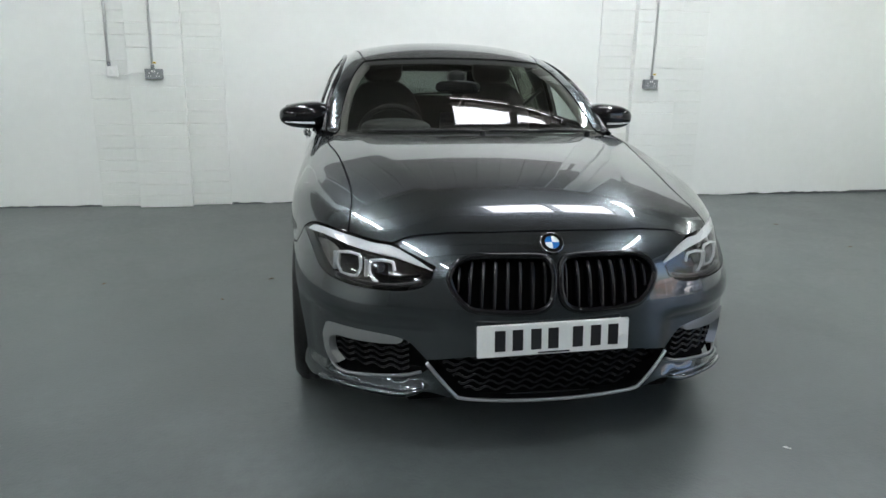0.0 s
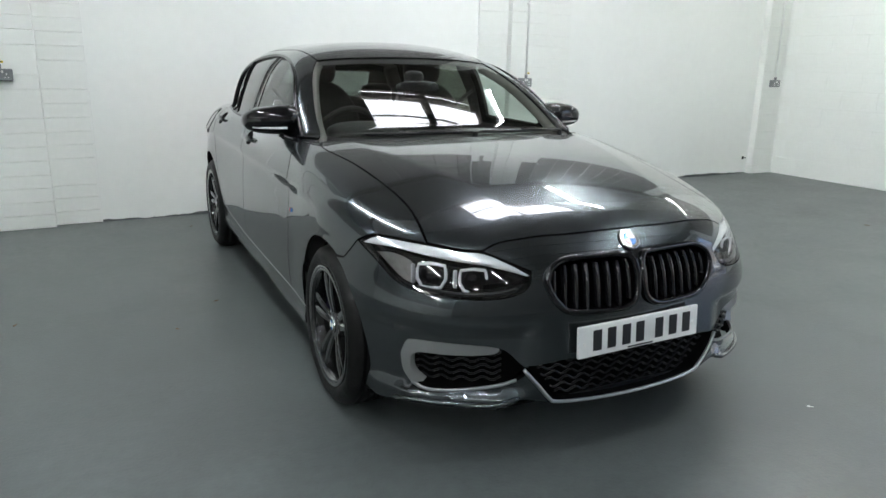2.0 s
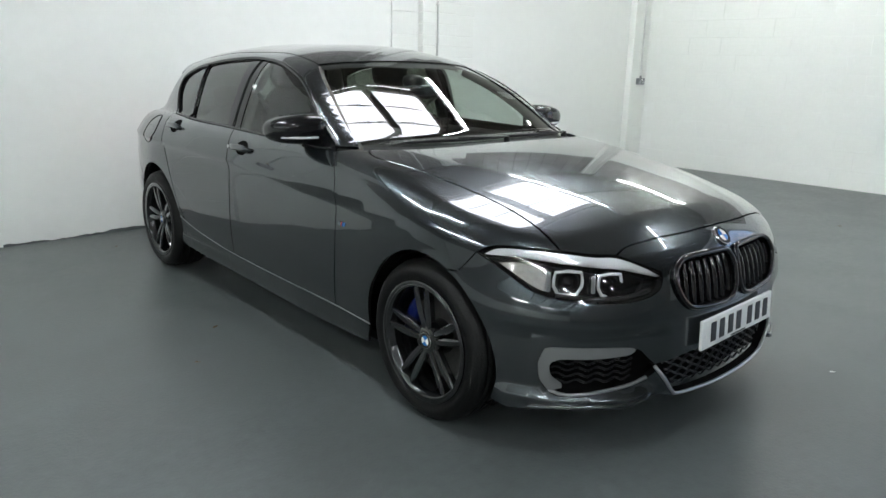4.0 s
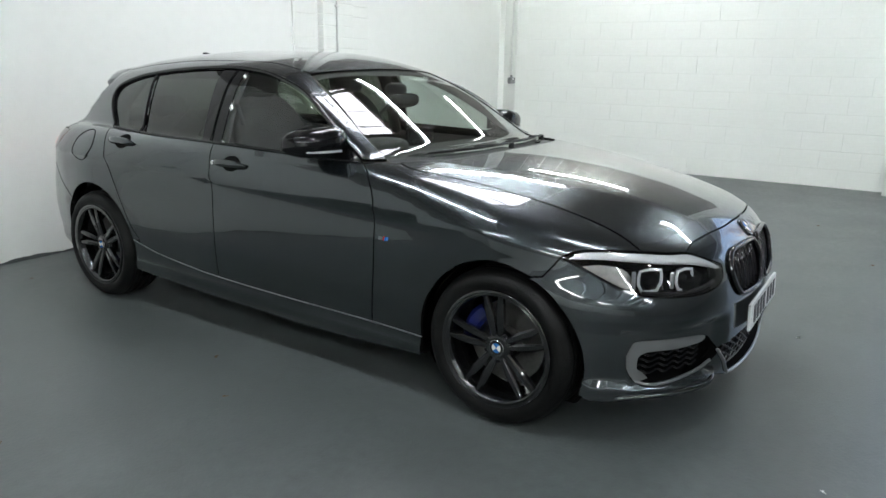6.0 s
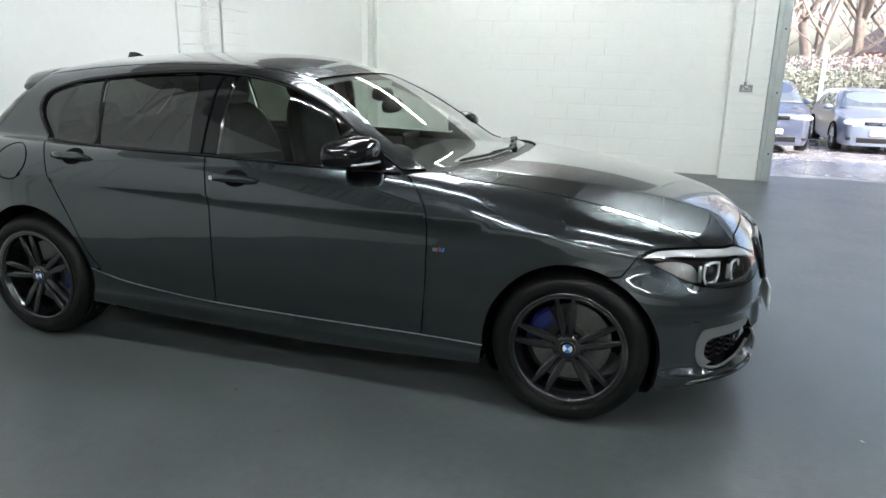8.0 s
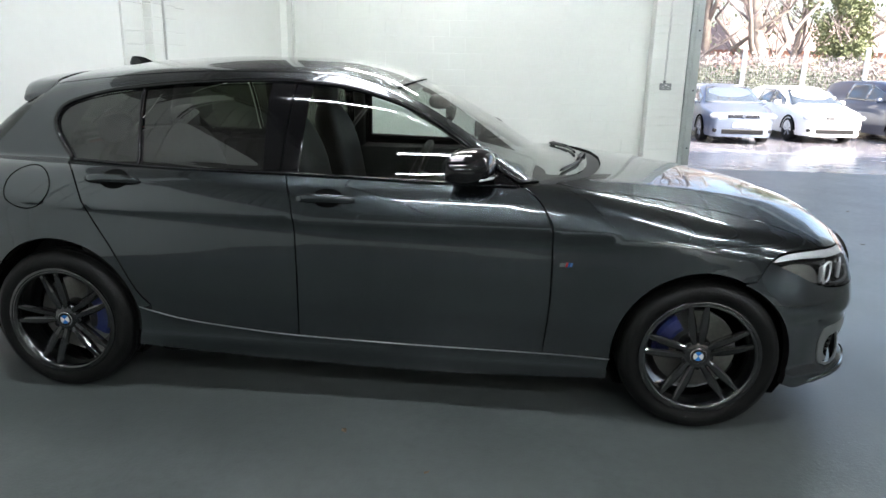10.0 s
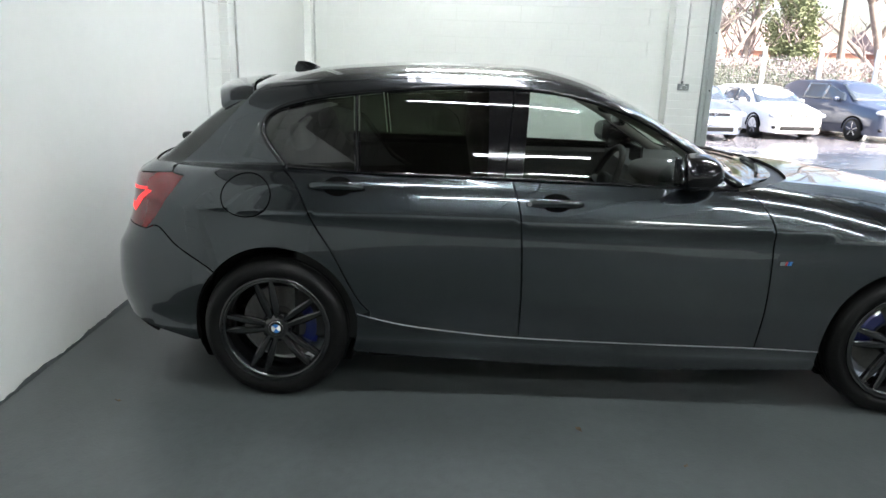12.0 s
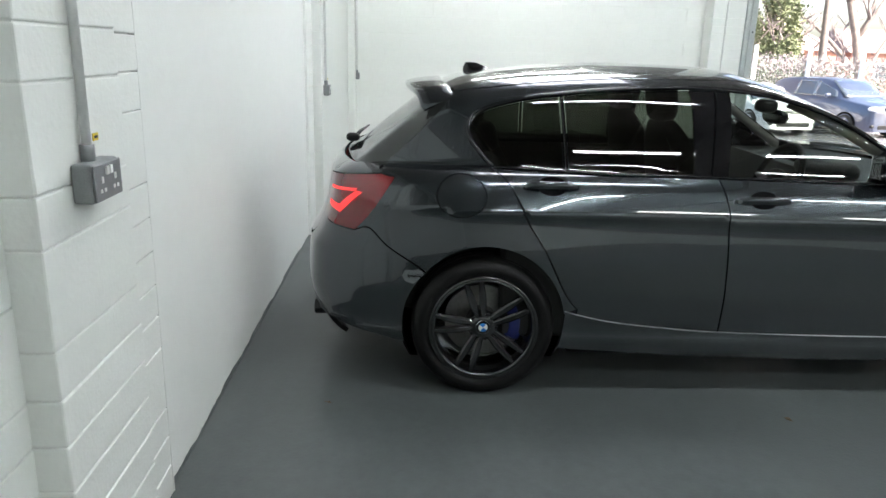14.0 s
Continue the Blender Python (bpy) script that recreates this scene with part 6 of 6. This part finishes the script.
    pl = part("number_plate", box((-0.26, -0.035, 0.45), (0.26, -0.013, 0.56), 0.004), M_PLATE, c, "number plate with dark bars")
    for k in range(6):
        part("bar", box((-0.19 + 0.068 * k, -0.039, 0.475), (-0.155 + 0.068 * k, -0.0352, 0.535)), M_INK, pl)
    for y in (0.85, L - 0.80):
        for s in (-1, 1):
            wh = part("wheel", lathe([(-0.10, 0.20), (-0.11, 0.30), (-0.09, 0.325), (0.09, 0.325), (0.11, 0.30), (0.10, 0.20)], 32), M_TYRE, c, "black tyre on a silver wheel", True)
            wh.matrix_basis = pose(s * (W / 2 - 0.105), y, 0.325, 0, 0, 0 if s < 0 else 180)
            part("hub_plate", lathe([(-0.085, 0.0), (-0.09, 0.05), (-0.075, 0.19), (-0.10, 0.205)], 24), M_SATIN, wh, "dark wheel hub")
            for k in range(5):
                a = radians(72 * k)
                part("spoke", tube([(-0.092, 0.04 * math.sin(a), 0.04 * math.cos(a)), (-0.092, 0.195 * math.sin(a), 0.195 * math.cos(a))], 0.018, 6), M_SILVER, wh)
            arch = [(s * (W / 2 - 0.004), y + 0.365 * math.cos(a), 0.325 + 0.365 * math.sin(a)) for a in np.linspace(0.0, math.pi, 17)]
            part("wheel_arch", tube(arch, 0.03, 6), M_DARK, c, "", True)
    return c


M_LENSB = material("parked_lamp", (0.55, 0.58, 0.62), 0.12, 0.3, 1.0)
face = lambda x, y, rz: pose(x, y, float(yard_z(x)), 0, 0, -90 + rz)
parked_car("parked_hatchback", "blue-grey hatchback parked on wet tarmac by a fence", face(16.3, -2.45, 0), 4.2, 1.78, 1.48, 0.92, 0.95, P_BLUE, 0.95, 4.1, 0.80)
parked_car("parked_hatchback", "white hatchback parked on wet tarmac by a fence", face(17.2, -5.15, 6), 4.3, 1.76, 1.45, 0.88, 0.95, P_WHITE, 0.95, 4.2, 0.55)
parked_car("parked_suv", "dark navy off-road car parked beside a white car", face(17.0, -8.0, 14), 4.4, 1.84, 1.66, 1.03, 1.08, P_NAVY, 1.0, 4.3, 0.75)
parked_car("parked_suv", "dark car parked close beside the doorway", face(14.9, 0.18, 0), 4.4, 1.82, 1.62, 1.0, 1.05, P_NAVY, 1.0, 4.3, 0.75)

# fence: white posts and wire mesh
FX = 21.0
fence = thing("fence", "tall galvanised mesh fence on white posts", "fence", pose(FX, 0, YZ), kind="structure")
for k in range(12):
    y = -13.05 + k * 1.86
    part("post", box((-0.06, y - 0.05, -0.3), (0.06, y + 0.05, 2.62), 0.012), M_POST, fence)
bm = bmesh.new()
for k in range(34):
    z = 0.1 + k * 0.066
    add_box(bm, (0.062, -13.1, z), (0.066, 7.5, z + 0.004))
for k in range(230):
    y = -13.0 + k * 0.0885
    add_box(bm, (0.066, y, 0.05), (0.070, y + 0.004, 2.33))
tagged(part("wire_mesh", bm, M_FENCE, fence, "galvanised wire mesh"), kind="stuff")


def leaves(key, n, centre, size, leaf, mat, name, parent, sheet=False):
    """A crown of many small leaves with an uneven outline."""
    rnd = random.Random(str(key))
    verts, faces = [], []
    clumps = [(Vector((rnd.gauss(0, 0.42), rnd.gauss(0, 0.42), rnd.uniform(-1, 1))), rnd.uniform(0.12, 0.34)) for _ in range(46)]
    for _ in range(n):
        c, r = rnd.choice(clumps)
        p = c + Vector((rnd.gauss(0, 1), rnd.gauss(0, 1), rnd.gauss(0, 1))) * r * 0.6
        p = Vector((p.x * size[0], p.y * size[1], p.z * size[2])) + Vector(centre)
        a = Vector((rnd.gauss(0, 1), rnd.gauss(0, 1), rnd.gauss(0, 1))).normalized()
        b = a.orthogonal().normalized()
        s = leaf * rnd.uniform(0.6, 1.4)
        i = len(verts)
        verts += [tuple(p - a * s), tuple(p + b * s * 0.6), tuple(p + a * s), tuple(p - b * s * 0.6)]
        faces.append((i, i + 1, i + 2, i + 3))
    me = bpy.data.meshes.new(name)
    me.from_pydata(verts, [], faces)
    me.materials.append(mat)
    ob = new(name, me)
    ob.parent = parent
    return ob


def bare_tree(x, y, h, r, key, lean=0.0, ivy=0, label="bare winter tree with a fine twiggy crown"):
    t = thing("tree", label, "tree", pose(x, y, float(yard_z(x)) - 0.1), "trees behind the fence")
    rnd = random.Random(str(key))
    trunk, crown = bmesh.new(), bmesh.new()

    def grow(p, d, length, rad, depth):
        pts, q = [p], p
        n = 4
        for _ in range(n):
            d = (d + Vector((rnd.gauss(0, 0.13), rnd.gauss(0, 0.13), rnd.gauss(0, 0.06) + 0.05))).normalized()
            q = q + d * length / n
            pts.append(q)
        add_tube(trunk if depth < 2 else crown, pts, rad, 7 if depth < 2 else 4, [1 - 0.13 * i for i in range(n + 1)])
        if depth >= 4:
            return
        for k in range(4 if depth else 9):
            i = rnd.randint(1, n)
            a = rnd.uniform(0, 2 * math.pi)
            side = Vector((math.cos(a), math.sin(a), rnd.uniform(0.15, 0.9))).normalized()
            grow(pts[i], (d * 0.45 + side).normalized(), length * rnd.uniform(0.38, 0.62), rad * rnd.uniform(0.32, 0.5), depth + 1)

    grow(Vector((0, 0, 0)), Vector((lean, lean * 0.6, 1)).normalized(), h * 0.55, r, 0)
    part("trunk", trunk, M_BARK, t, "brown bark trunk and limbs", True)
    part("crown", crown, M_TWIG, t, "thin brown twigs", True)
    if ivy:
        leaves(key, ivy, (0, 0, h * 0.33), (1.0, 1.0, h * 0.30), 0.06, M_LEAF, "ivy", t)
    return t


for i, (x, y, h, r, lean, ivy) in enumerate([(25, -2.2, 11, 0.13, 0.05, 0), (26, -4.0, 13, 0.22, -0.04, 500), (24.5, -5.6, 12, 0.30, 0.06, 300), (28, -7.6, 12, 0.16, 0.0, 0), (30, -3.2, 14, 0.26, 0.1, 0),
                                             (27, -11.8, 12, 0.20, -0.05, 0), (29, -14.5, 12, 0.25, 0.05, 0), (24.5, -0.4, 10, 0.16, 0.08, 0), (32, -9.0, 13, 0.25, 0.02, 0), (26, 1.8, 11, 0.22, 0.0, 0)]):
    bare_tree(x, y, h, r, 40 + i, lean, ivy)
ev = bare_tree(27.5, -9.4, 6.5, 0.3, 77, 0.0, 0, "dense evergreen tree behind the fence")
leaves(78, 12000, (0, 0, 3.4), (1.25, 1.25, 2.6), 0.07, M_LEAF, "foliage", ev)
hedge = thing("hedge", "scrubby green and brown hedge along the fence", "hedge", pose(22.6, -4, YZ), kind="stuff")
leaves(79, 36000, (0, 0, 0.95), (1.3, 12.0, 0.95), 0.055, M_HEDGE, "scrub", hedge)
leaves(80, 12000, (0.5, 0, 1.1), (1.2, 12.0, 1.1), 0.06, M_TWIG, "dead_stems", hedge)


def house(x, y, rz, w):
    h = thing("house", "brick house with a tiled roof far behind the trees", "house", pose(x, y, YZ, 0, 0, rz), "houses beyond the yard")
    part("wall", box((-4, -w / 2, 0), (4, w / 2, 2.9)), M_BRICK, h)
    bm = bmesh.new()
    v = [bm.verts.new(p) for p in ((-4.3, -w / 2 - 0.3, 2.85), (4.3, -w / 2 - 0.3, 2.85), (4.3, w / 2 + 0.3, 2.85), (-4.3, w / 2 + 0.3, 2.85), (0, -w / 2 + 0.5, 4.6), (0, w / 2 - 0.5, 4.6))]
    for f in ((0, 1, 4), (1, 2, 5, 4), (2, 3, 5), (3, 0, 4, 5), (3, 2, 1, 0)):
        bm.faces.new([v[i] for i in f])
    part("roof", bm, M_ROOF, h)
    for k in range(3):
        yy = -w / 3 + k * w / 3
        wd = part("window", box((-4.03, yy - 0.6, 1.0), (-3.98, yy + 0.6, 2.2)), M_WHITEP, h, "white framed window")
        part("glass", box((-4.04, yy - 0.5, 1.1), (-4.032, yy + 0.5, 2.1)), M_YARDGLASS, wd)


house(46, -15, 8, 12)
house(50, -32, -4, 14)
house(48, 2, 0, 12)


wall_blocks()
